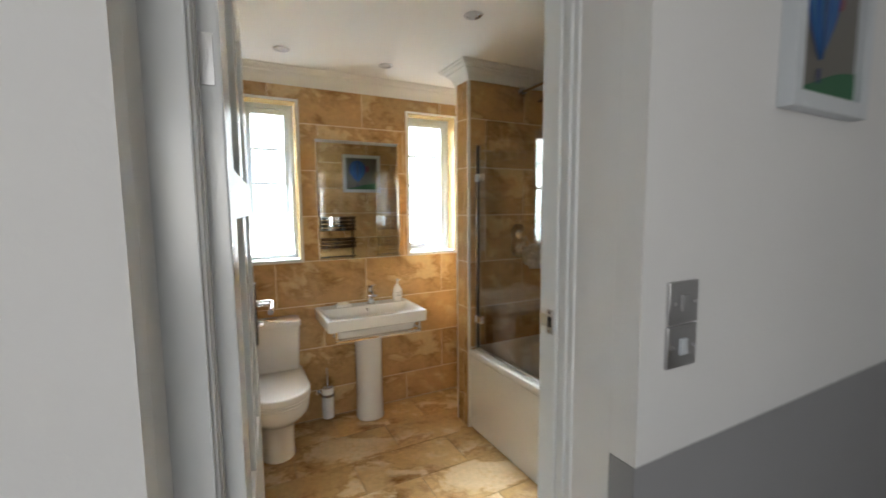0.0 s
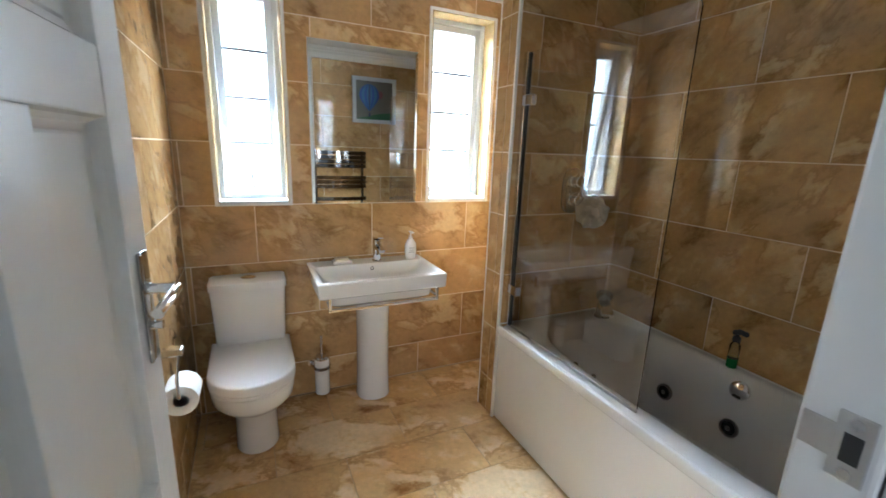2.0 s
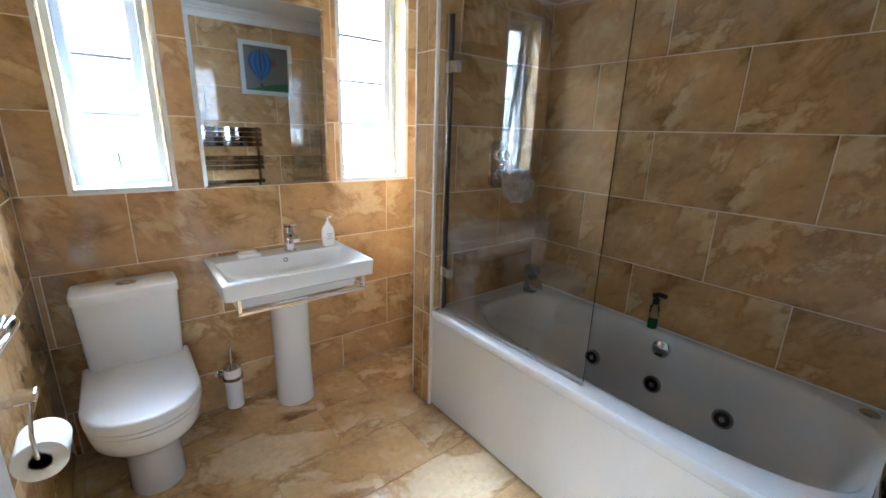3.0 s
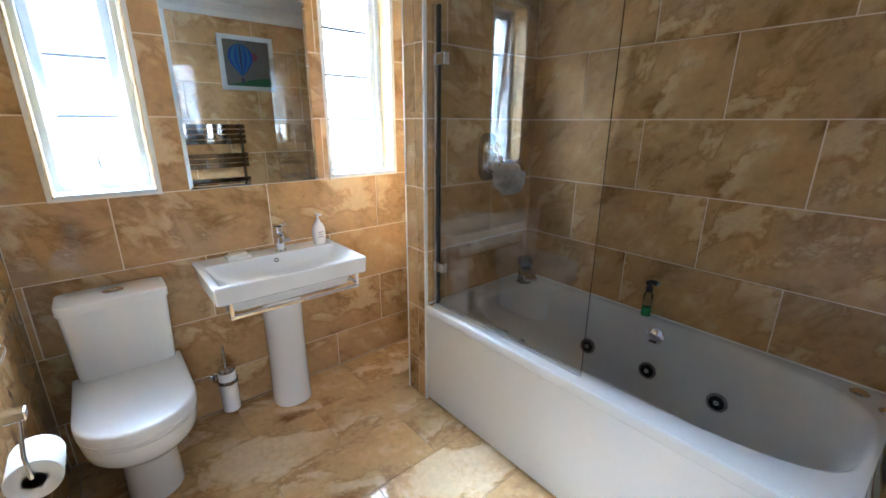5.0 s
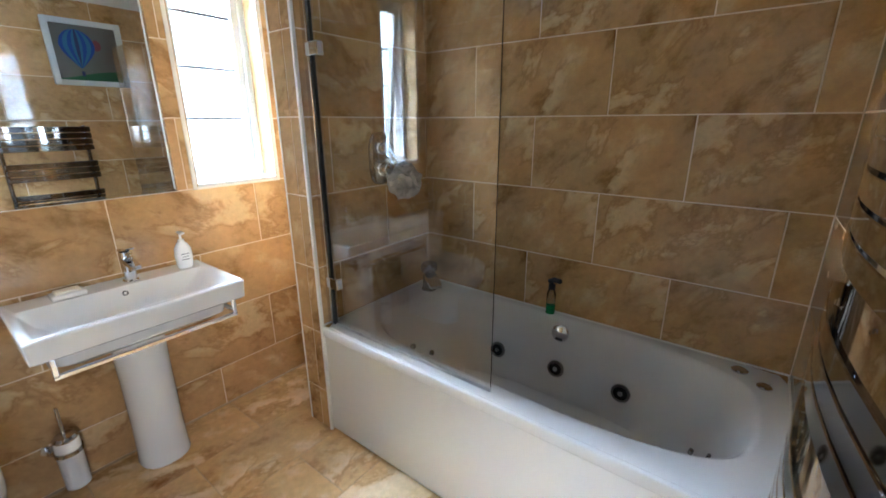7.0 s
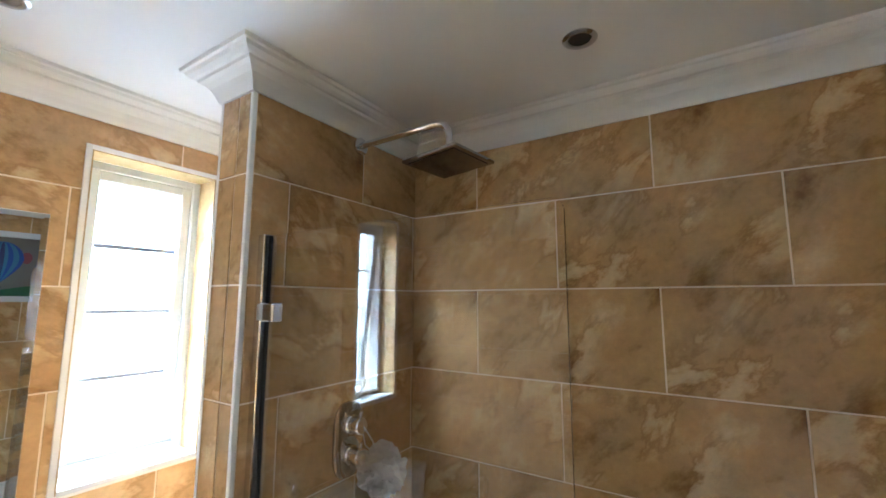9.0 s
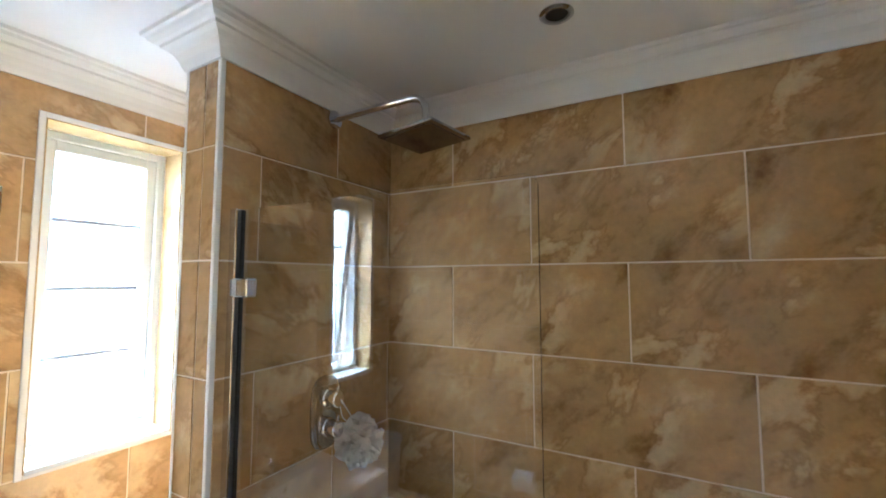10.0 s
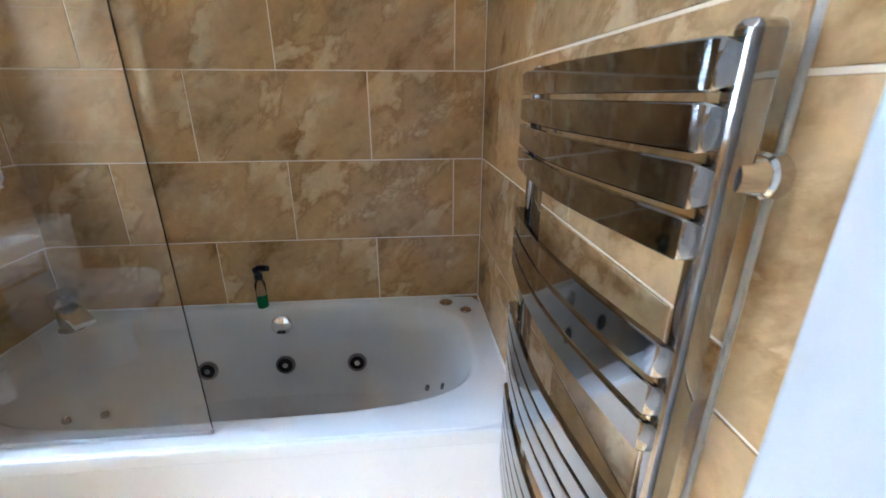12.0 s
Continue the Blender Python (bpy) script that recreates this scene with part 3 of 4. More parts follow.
# Black patch on the plate, painted shade instead of a cut hole
part("keep_hole_shade", box(DOOR_R - 0.0032, DOOR_R - 0.001, SOUTH + 0.035, SOUTH + 0.047, 1.169, 1.193, 0.0005), DARK, st, "black patch painting the shade in the latch hole")
for z in (1.160, 1.202):
    part("screw", lathe(((0.0, 0.0), (0.0042, 0.0), (0.0042, 0.0010), (0.0, 0.0012)), (DOOR_R - 0.0025, SOUTH + 0.041, z), (-1, 0, 0), 14), CHROME, st)

# ---- hall switches and picture ----
for zc, kind in ((1.256, "socket"), (1.172, "switch")):
    sp = thing("light_switch", (0.873, HALL_Y, zc), "brushed steel switch plate on the white hall wall", "switch", group="hall switches")
    part("plate", box(0.833, 0.919, HALL_Y - 0.008, HALL_Y + 0.001, zc - 0.0405, zc + 0.0405, 0.003, 3), STEEL, sp, "", True)
    part("rocker", box(0.865, 0.887, HALL_Y - 0.012, HALL_Y - 0.007, zc - 0.016, zc + 0.016, 0.002), STEEL if kind == "socket" else UPVC, sp)
    for dx in (-0.030, 0.030):
        part("screw", lathe(((0.0, 0.0), (0.0035, 0.0), (0.0035, 0.0012), (0.0, 0.0014)), (0.876 + dx, HALL_Y - 0.008, zc), (0, -1, 0), 12), CHROME, sp)


def balloon_picture(name, x0, x1, z0, z1, y, side, label, rich=True):
    """Boxed print of a balloon over a green hill. side: +1 faces north, -1 faces south."""
    p = thing(name, ((x0 + x1) / 2, y, z0), label, "picture")
    w = 0.036

    def slab(xa, xb, za, zb, d0, d1, bev=0.0):
        ya, yb = sorted((y + side * d0, y + side * d1))
        return box(xa, xb, ya, yb, za, zb, bev)
    for xa, xb, za, zb in ((x0, x0 + w, z0, z1), (x1 - w, x1, z0, z1), (x0 + w, x1 - w, z0, z0 + w), (x0 + w, x1 - w, z1 - w, z1)):
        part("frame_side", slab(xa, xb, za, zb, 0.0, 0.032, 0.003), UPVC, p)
    sheet = part("print", slab(x0 + w - 0.002, x1 - w + 0.002, z0 + w - 0.002, z1 - w + 0.002, 0.002, 0.012), SKYPRINT, p, "printed picture of a balloon over a hill")

    def flat(points, depth, material, nm):
        b = bmesh.new()
        vs = [b.verts.new((x, y + side * depth, z)) for x, z in points]
        b.faces.new(vs)
        back = bmesh.ops.extrude_face_region(b, geom=b.faces[:])
        for v in back["geom"]:
            if isinstance(v, bmesh.types.BMVert):
                v.co.y -= side * 0.001
        part(nm, b, material, sheet)
    ux, uz = x1 - x0 - 2 * w, z1 - z0 - 2 * w
    P = lambda u, v: (x0 + w + ux * u, z0 + w + uz * v)
    flat([P(0.001, 0.001), P(0.999, 0.001)] + [P(1 - t, 0.20 - 0.16 * t + 0.02 * math.sin(5 * t)) for t in [i / 10 for i in range(11)]], 0.0145, GRASS, "hill")
    for k, (c, half) in enumerate(((BLUE, 0.27), (SKYBLUE, 0.21), (BLUE, 0.14), (SKYBLUE, 0.075), (NAVY, 0.03))):
        ring = []
        for i in range(24):
            a = 2 * math.pi * i / 24
            ca, sa = math.cos(a), math.sin(a)
            v = 0.62 + (0.30 * sa if sa > 0 else 0.40 * sa)
            wd = half * (1.0 if sa > 0 else (1 - 0.72 * (-sa) ** 1.6))
            ring.append(P(0.36 + wd * ca, v))
        flat(ring, 0.0145 + 0.0012 * (k + 1), c, "balloon_gore")
    flat([P(0.34, 0.08), P(0.39, 0.08), P(0.39, 0.17), P(0.34, 0.17)], 0.0150, NAVY, "basket")
    flat([P(0.66 + 0.07 * math.cos(a), 0.66 + 0.10 * math.sin(a)) for a in [i * math.pi / 8 for i in range(16)]], 0.0150, REDP, "far_balloon")
    return p


balloon_picture("framed_picture", 1.345, 1.800, 1.640, 2.085, SOUTH, 1, "white framed print of a blue balloon over green hill")
balloon_picture("framed_picture", 1.165, 1.52, 1.640, 2.06, HALL_Y, -1, "white framed blue and green print on hall wall")

# ---- mirror ----
MX0, MX1, MZ0, MZ1 = 0.645, 1.216, 1.096, 1.893
mi = thing("mirror", ((MX0 + MX1) / 2, NORTH, MZ0), "frameless rectangular glass mirror above the wash basin", "mirror")
back = NORTH - 0.001
rings = [[(x, y, z) for x, z in ((MX0 + d, MZ0 + d), (MX1 - d, MZ0 + d), (MX1 - d, MZ1 - d), (MX0 + d, MZ1 - d))] for d, y in ((0, back), (0, back - 0.007), (0.014, back - 0.0075))]
part("glass", loft(rings), MIRROR, mi)
part("edge", box(MX0 - 0.001, MX1 + 0.001, back - 0.004, back, MZ0 - 0.002, MZ1 + 0.002), TRIM, mi, "pale ground glass edge")


# ---- basin on its pedestal ----
def build_basin():
    x0, x1, y0, y1, top = 0.600, 1.240, 2.592, 3.008, 0.783
    cx, cy = (x0 + x1) / 2, (y0 + y1) / 2
    ba = thing("wash_basin", (cx, 2.90, 0), "white rectangular ceramic basin on a round pedestal", "basin")

    def rr(z, ax0, ax1, ay0, ay1, r, n=6):
        out = []
        for px, py, a0 in ((ax1 - r, ay1 - r, 0), (ax0 + r, ay1 - r, 90), (ax0 + r, ay0 + r, 180), (ax1 - r, ay0 + r, 270)):
            for i in range(n + 1):
                a = radians(a0 + 90 * i / n)
                out.append((px + r * math.cos(a), py + r * math.sin(a), z))
        return out
    rings = [rr(0.600, cx - 0.17, cx + 0.17, y0 + 0.19, y1, 0.05), rr(0.632, cx - 0.245, cx + 0.245, y0 + 0.09, y1, 0.05), rr(0.655, x0 + 0.062, x1 - 0.062, y0 + 0.055, y1, 0.035), rr(0.700, x0 + 0.055, x1 - 0.055, y0 + 0.045, y1, 0.03),
             rr(0.706, x0 + 0.012, x1 - 0.012, y0 + 0.010, y1, 0.014), rr(0.712, x0 + 0.004, x1 - 0.004, y0 + 0.003, y1, 0.010),
             rr(top - 0.006, x0, x1, y0, y1, 0.010), rr(top, x0 + 0.005, x1 - 0.005, y0 + 0.005, y1 - 0.004, 0.010),
             rr(top, x0 + 0.020, x1 - 0.020, y0 + 0.020, y1 - 0.115, 0.020), rr(top - 0.010, x0 + 0.032, x1 - 0.032, y0 + 0.030, y1 - 0.122, 0.022),
             rr(top - 0.050, x0 + 0.060, x1 - 0.060, y0 + 0.052, y1 - 0.135, 0.035), rr(top - 0.085, x0 + 0.13, x1 - 0.13, y0 + 0.10, y1 - 0.17, 0.06), rr(top - 0.095, cx - 0.03, cx + 0.03, cy - 0.07, cy - 0.01, 0.02)]
    part("bowl", loft(rings), CERAMIC, ba, "white ceramic bowl", True)
    prof = ((0.092, 0.0), (0.094, 0.005), (0.090, 0.04), (0.087, 0.18), (0.087, 0.40), (0.090, 0.55), (0.096, 0.62), (0.100, 0.645))
    rings = [oval(cx + 0.012, 2.905, z, r, r * 1.05, 2.3, 36) for r, z in prof]
    part("pedestal", loft(rings), CERAMIC, ba, "white ceramic pedestal", True)
    # No hole is cut: a black disc gives the overflow's inner shade
    part("overflow", lathe(((0.010, 0), (0.010, 0.004), (0.006, 0.004), (0.006, 0.001), (0.0, 0.001)), (cx + 0.005, y1 - 0.124, top - 0.027), (0, -1, 0.25), 16), DARK, ba, "black disc painting the shade in the overflow hole")
    part("waste", lathe(((0.022, 0), (0.022, 0.004), (0.014, 0.006), (0.0, 0.006)), (cx, cy - 0.04, top - 0.095)), CHROME, ba, "chrome waste")
    # towel rail round the front
    rz = 0.650
    b = bmesh.new()
    box(x0 + 0.045, x1 - 0.045, y0 + 0.004, y0 + 0.018, rz - 0.007, rz + 0.007, 0.002, bm=b)
    for xa in (x0 + 0.045, x1 - 0.059):
        box(xa, xa + 0.014, y0 + 0.004, y0 + 0.018, rz, 0.712, 0.002, bm=b)
        box(xa, xa + 0.014, y0 + 0.018, y0 + 0.09, rz + 0.010, rz + 0.022, 0.002, bm=b)
    part("towel_rail", b, CHROME, ba, "square chrome towel rail")
    # mixer tap
    tx, ty = cx + 0.045, y1 - 0.075
    tp = thing("basin_tap", (tx, ty, top), "chrome single-lever mixer tap on basin", "tap")
    part("body", loft([oval(tx, ty, top + z, r, r, 3, 20) for r, z in ((0.026, -0.001), (0.026, 0.006), (0.021, 0.010), (0.021, 0.115), (0.018, 0.120))]), CHROME, tp, "", True)
    part("spout", loft([[(tx + sx * w, ty - d, top + h + sz * t) for sx, sz in ((-1, -1), (1, -1), (1, 1), (-1, 1))] for d, h, w, t in ((0.0, 0.088, 0.017, 0.012), (0.05, 0.082, 0.017, 0.010), (0.10, 0.074, 0.016, 0.007))]), CHROME, tp)
    part("lever", loft([[(tx + sx * w, ty - d, top + h + sz * t) for sx, sz in ((-1, -1), (1, -1), (1, 1), (-1, 1))] for d, h, w, t in ((-0.022, 0.124, 0.018, 0.005), (0.03, 0.134, 0.017, 0.005), (0.072, 0.142, 0.014, 0.003))]), CHROME, tp)
    # soap dish block and dispenser
    so = thing("soap_dish", (0.775, y1 - 0.07, top), "white soap dish on the basin rim", "soap dish")
    part("dish", box(0.725, 0.825, y1 - 0.105, y1 - 0.040, top - 0.0005, top + 0.018, 0.007, 3), CERAMIC, so, "", True)
    part("soap", box(0.738, 0.812, y1 - 0.097, y1 - 0.048, top + 0.016, top + 0.027, 0.006, 3), SOAP, so, "cream soap bar", True)
    dx, dy = 1.163, y1 - 0.075
    di = thing("soap_dispenser", (dx, dy, top), "white pump bottle of hand soap with printed label", "bottle")
    part("bottle", loft([oval(dx, dy, top + z, rx, ry, 2.4, 24) for rx, ry, z in ((0.026, 0.018, -0.0005), (0.030, 0.020, 0.006), (0.034, 0.022, 0.05), (0.031, 0.021, 0.085), (0.020, 0.016, 0.105), (0.012, 0.012, 0.112), (0.012, 0.012, 0.122))]), SEAT, di, "", True)
    b = tube([(dx, dy, top + 0.121), (dx, dy, top + 0.150)], 0.005, 10)
    part("pump", b, SEAT, di, "", True)
    part("nozzle", box(dx - 0.008, dx + 0.008, dy - 0.034, dy + 0.010, top + 0.148, top + 0.158, 0.003), SEAT, di)
    for k, wd in enumerate((0.015, 0.012, 0.016)):
        part("label_line", box(dx - wd, dx + wd, dy - 0.0235, dy - 0.020, top + 0.062 - 0.012 * k, top + 0.065 - 0.012 * k), INK, di)


build_basin()


# ---- toilet ----
def build_toilet():
    cx, y_back = 0.312, 2.992
    to = thing("toilet", (cx, 2.75, 0), "white close-coupled ceramic toilet with closed lid", "toilet")
    # pan: foot, waist, bowl
    def d_ring(z, r, y_mid, front, y_end):
        out = [(cx + r, y_end, z)]
        for i in range(25):
            a = radians(-180 * i / 24)
            out.append((cx + r * math.cos(a), y_mid + front * math.sin(a), z))
        return out + [(cx - r, y_end, z)]
    rows = ((0.0, 0.092, 2.696, 0.100, 2.965), (0.006, 0.094, 2.696, 0.102, 2.966), (0.10, 0.090, 2.698, 0.096, 2.966), (0.17, 0.092, 2.694, 0.100, 2.966), (0.215, 0.104, 2.680, 0.118, 2.966),
            (0.255, 0.128, 2.650, 0.146, 2.966), (0.290, 0.150, 2.618, 0.166, 2.966), (0.325, 0.164, 2.594, 0.175, 2.966), (0.365, 0.169, 2.584, 0.177, 2.966), (0.390, 0.170, 2.582, 0.177, 2.966))
    part("pan", loft([d_ring(*r) for r in rows]), CERAMIC, to, "white ceramic pan", True)

    def seat_ring(z, grow):
        # straight at the hinges, round at the front
        out = []
        y_hinge, y_mid, r = 2.880, 2.585, 0.172 + grow
        out.append((cx + r, y_hinge + grow, z))
        for i in range(25):
            a = radians(-180 * i / 24)
            out.append((cx + r * math.cos(a), y_mid + (0.178 + grow) * math.sin(a), z))
        out.append((cx - r, y_hinge + grow, z))
        return out
    part("seat", loft([seat_ring(z, g) for z, g in ((0.3905, -0.004), (0.393, 0.001), (0.406, 0.002), (0.408, -0.001))]), SEAT, to, "white plastic seat", True)
    part("lid", loft([seat_ring(z, g) for z, g in ((0.4095, -0.001), (0.412, 0.003), (0.440, 0.003), (0.4465, 0.0), (0.4495, -0.005), (0.4505, -0.020))]), SEAT, to, "closed white plastic lid", True)
    # cistern tapering downwards
    b = bmesh.new()
    rings = [oval(cx + 0.002, y_back - 0.085 + dy, z, hx, hy, 9.0, 48) for z, hx, hy, dy in ((0.385, 0.150, 0.078, 0.006), (0.40, 0.152, 0.080, 0.004), (0.712, 0.164, 0.085, 0.0), (0.719, 0.163, 0.084, 0.0))]
    part("cistern", loft(rings, bm=b), CERAMIC, to, "white ceramic cistern", True)
    rings = [oval(cx + 0.002, y_back - 0.088, z, hx, hy, 9.0, 48) for z, hx, hy in ((0.7195, 0.168, 0.0865), (0.722, 0.170, 0.0875), (0.749, 0.170, 0.0875), (0.7535, 0.1685, 0.0862), (0.7555, 0.164, 0.082))]
    part("cistern_lid", loft(rings), CERAMIC, to, "white ceramic cistern lid", True)
    part("flush_button", loft([oval(cx + 0.005, y_back - 0.088, z, r, r * 0.75, 2, 28) for r, z in ((0.034, 0.755), (0.034, 0.7595), (0.030, 0.7615), (0.014, 0.7615))]), CHROME, to, "chrome dual flush button", True)
    for sx in (-0.08, 0.08):
        part("hinge_cap", tube([(cx + sx - 0.018, 2.888, 0.425), (cx + sx + 0.018, 2.888, 0.425)], 0.010, 12), CHROME, to, "", True)
    # brush in its wall holder
    bx, by = 0.655, NORTH - 0.062
    br = thing("toilet_brush", (bx, by, 0.03), "white toilet brush pot in a chrome wall holder", "toilet brush")
    part("pot", lathe(((0.036, 0.028), (0.039, 0.031), (0.040, 0.225), (0.038, 0.237), (0.034, 0.236), (0.033, 0.05)), (bx, by, 0)), CERAMIC, br, "", True)
    part("pot_lid", lathe(((0.038, 0.238), (0.040, 0.244), (0.032, 0.254), (0.008, 0.258), (0.0, 0.258)), (bx, by, 0)), CHROME, br, "chrome pot lid", True)
    part("brush_handle", tube([(bx, by, 0.254), (bx, by, 0.375)], 0.0055), CHROME, br, "", True)
    part("holder_ring", lathe(((0.0405, 0.180), (0.045, 0.180), (0.045, 0.196), (0.0405, 0.196)), (bx, by, 0)), RAIL_CHROME, br, "", True)
    b = tube([(bx - 0.040, by, 0.188), (bx - 0.052, by + 0.02, 0.188), (bx - 0.052, NORTH + 0.001, 0.188)], 0.006, 10)
    lathe(((0.018, 0), (0.018, 0.008), (0.0, 0.009)), (bx - 0.052, NORTH + 0.0005, 0.188), (0, -1, 0), 18, bm=b)
    part("holder_arm", b, CHROME, br, "", True)
    # roll holder and roll
    ry, rz = 2.11, 0.66
    ho = thing("roll_holder", (WEST, ry, 0.76), "chrome toilet roll holder on the tiled wall", "roll holder")
    part("wall_plate", box(WEST, WEST + 0.010, ry - 0.02, ry + 0.05, 0.755, 0.805, 0.003), CHROME, ho)
    part("bar", box(WEST + 0.008, WEST + 0.095, ry - 0.012, ry + 0.020, 0.772, 0.792, 0.003), CHROME, ho)
    b = tube([(WEST + 0.082, ry - 0.004, 0.775), (WEST + 0.082, ry - 0.062, 0.72), (WEST + 0.082, ry - 0.062, rz + 0.012)] + arc((WEST + 0.082, ry - 0.062, rz + 0.010), (WEST + 0.082, ry - 0.062, rz), (WEST + 0.082, ry - 0.050, rz), 4) + [(WEST + 0.082, ry + 0.055, rz)], 0.0045, 10)
    part("arm", b, CHROME, ho, "", True)
    ro = thing("toilet_roll", (WEST + 0.082, ry, rz), "white toilet paper roll on a chrome arm", "toilet roll")
    part("paper", lathe(((0.020, 0), (0.047, 0), (0.048, 0.003), (0.048, 0.095), (0.047, 0.098), (0.020, 0.098), (0.020, 0)), (WEST + 0.082, ry - 0.049, rz - 0.013), (0, 1, 0), 36), PAPER, ro, "", True)


build_toilet()


# ---- bath ----
RIM = 0.537


def build_bath():
    x0, x1, y0, y1 = 1.462, EAST - 0.001, SOUTH + 0.001, PIER_Y - 0.001
    ba = thing("bath", ((x0 + x1) / 2, (y0 + y1) / 2, 0), "white acrylic whirlpool bath with chrome jets", "bath")
    n = 64

    def rect_ring(z, ins):
        """A ring on the rim's outline with as many points as the basin's rings, by angle."""
        out = []
        cx, cy = (x0 + x1) / 2, (y0 + y1) / 2
        hx, hy = (x1 - x0) / 2 - ins, (y1 - y0) / 2 - ins
        for i in range(n):
            a = 2 * math.pi * i / n
            c, s = math.cos(a), math.sin(a)
            k = (abs(c) ** 14 + abs(s) ** 14) ** (-1 / 14)
            out.append((cx + hx * max(-1, min(1, c * k * 1.02)), cy + hy * max(-1, min(1, s * k * 1.02)), z))
        return out

    def well(z, gx0, gx1, gy0, gy1, p):
        return oval((gx0 + gx1) / 2, (gy0 + gy1) / 2, z, (gx1 - gx0) / 2, (gy1 - gy0) / 2, p, n)
    wx0, wx1, wy0, wy1 = 1.548, 2.148, 0.925, 2.318
    rings = [rect_ring(RIM - 0.040, 0.000), rect_ring(RIM - 0.006, 0.0), rect_ring(RIM, 0.006), well(RIM, wx0 - 0.008, wx1 + 0.008, wy0 - 0.008, wy1 + 0.008, 3.6),
             well(RIM - 0.004, wx0, wx1, wy0, wy1, 3.6), well(RIM - 0.020, wx0 + 0.010, wx1 - 0.008, wy0 + 0.014, wy1 - 0.014, 3.5), well(0.40, wx0 + 0.030, wx1 - 0.022, wy0 + 0.060, wy1 - 0.060, 3.4),
             well(0.25, wx0 + 0.050, wx1 - 0.040, wy0 + 0.12, wy1 - 0.11, 3.2), well(0.17, wx0 + 0.075, wx1 - 0.065, wy0 + 0.18, wy1 - 0.16, 3.0), well(0.135, wx0 + 0.13, wx1 - 0.12, wy0 + 0.26, wy1 - 0.24, 2.6)]
    b = loft(rings, caps=False)
    b.faces.new([v for v in b.verts][-n:])
    shell = part("shell", b, ACRYLIC, ba, "white acrylic tub", True)
    # front panel, black strip for the shade beneath, and the lip over it
    part("front_panel", box(x0 + 0.004, x0 + 0.020, y0, y1, 0.012, RIM - 0.042, 0.003), ACRYLIC, ba, "white bath panel")
    part("panel_lip", box(x0 - 0.006, x0 + 0.012, y0, y1, RIM - 0.048, RIM - 0.003, 0.006, 3), ACRYLIC, ba, "", True)
    part("gap_shade", box(x0 + 0.016, x0 + 0.030, y0, y1, -0.0005, 0.014), DARK, ba, "black strip painting the shade under the panel")
    sealant = bmesh.new()
    box(x1 - 0.006, x1, y0, y1, RIM - 0.001, RIM + 0.006, 0.002, bm=sealant)
    box(x0, x1 - 0.006, y0, y0 + 0.006, RIM - 0.001, RIM + 0.006, 0.002, bm=sealant)
    box(x0, x1 - 0.006, y1 - 0.006, y1, RIM - 0.001, RIM + 0.006, 0.002, bm=sealant)
    part("sealant", sealant, TRIM, ba, "white sealant bead")

    def jet(px, py, pz, axis, r):
        b = lathe(((r * 0.96, -0.006), (r, 0.0), (r * 0.95, 0.005), (r * 0.72, 0.006), (r * 0.64, 0.002), (r * 0.62, -0.004)), (px, py, pz), axis, 24)
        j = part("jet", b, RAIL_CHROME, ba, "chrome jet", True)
        part("nozzle", lathe(((r * 0.62, -0.004), (r * 0.60, 0.001), (r * 0.34, 0.002), (r * 0.30, 0.006), (r * 0.12, 0.006), (0.0, 0.001)), (px, py, pz), axis, 20), DARK, j, "dark nozzle", True)
        if r > 0.02:
            part("eyeball", lathe(((r * 0.30, 0.001), (r * 0.26, 0.009), (r * 0.12, 0.009), (0.0, 0.004)), (px, py, pz), axis, 16), CHROME, j, "", True)
    for px, y in ((2.097, 1.925), (2.110, 1.632), (2.101, 1.348)):
        jet(px, y, 0.300, (-1, 0, 0.16), 0.039)
    for px, py, pz in ((1.815, 2.226, 0.345), (1.920, 2.197, 0.270)):
        jet(px, py, pz, (0, -1, 0.35), 0.014)
    for px, py, pz in ((1.981, 1.072, 0.250), (1.897, 1.019, 0.320)):
        jet(px, py, pz, (0, 1, 0.35), 0.013)
    kn = part("overflow_knob", lathe(((0.034, -0.004), (0.038, 0.0), (0.038, 0.012), (0.030, 0.018), (0.0, 0.020)), (2.129, 1.628, 0.474), (-1, 0, 0.2), 28), CHROME, ba, "chrome overflow control", True)
    # Notch drawn as a black bar, its shade put into the colour
    part("overflow_notch_shade", box(2.101, 2.116, 1.612, 1.644, 0.448, 0.456, 0.002), DARK, kn)
    for px, py, r in ((2.130, 0.985, 0.026), (2.062, 0.915, 0.022)):
        part("control_button", lathe(((r, -0.001), (r, 0.004), (r * 0.8, 0.007), (r * 0.5, 0.004), (0.0, 0.004)), (px, py, RIM), (0, 0, 1), 24), CHROME, ba, "chrome control button", True)
    return x0


build_bath()
bt = thing("bath_tap", (2.060, 2.322, RIM), "chrome deck mounted bath filler tap", "tap")
b = loft([oval(2.060, 2.322, RIM + z, r, r, 2.6, 20) for r, z in ((0.038, -0.0005), (0.038, 0.008), (0.032, 0.014), (0.030, 0.075))])
part("body", b, RAIL_CHROME, bt, "", True)
b = loft([[(2.060 + (-d * 0.75) + sx * w * 0.8, 2.322 - d + sx * w * -0.6, RIM + h + sz * t) for sx, sz in ((-1, -1), (1, -1), (1, 1), (-1, 1))] for d, h, w, t in ((-0.025, 0.078, 0.026, 0.014), (0.05, 0.080, 0.030, 0.012), (0.115, 0.062, 0.029, 0.007))])
part("spout", b, CHROME, bt)
b = loft([oval(2.060, 2.322, RIM + z, r, r, 2.6, 20) for r, z in ((0.034, 0.096), (0.040, 0.104), (0.040, 0.134), (0.032, 0.144))])
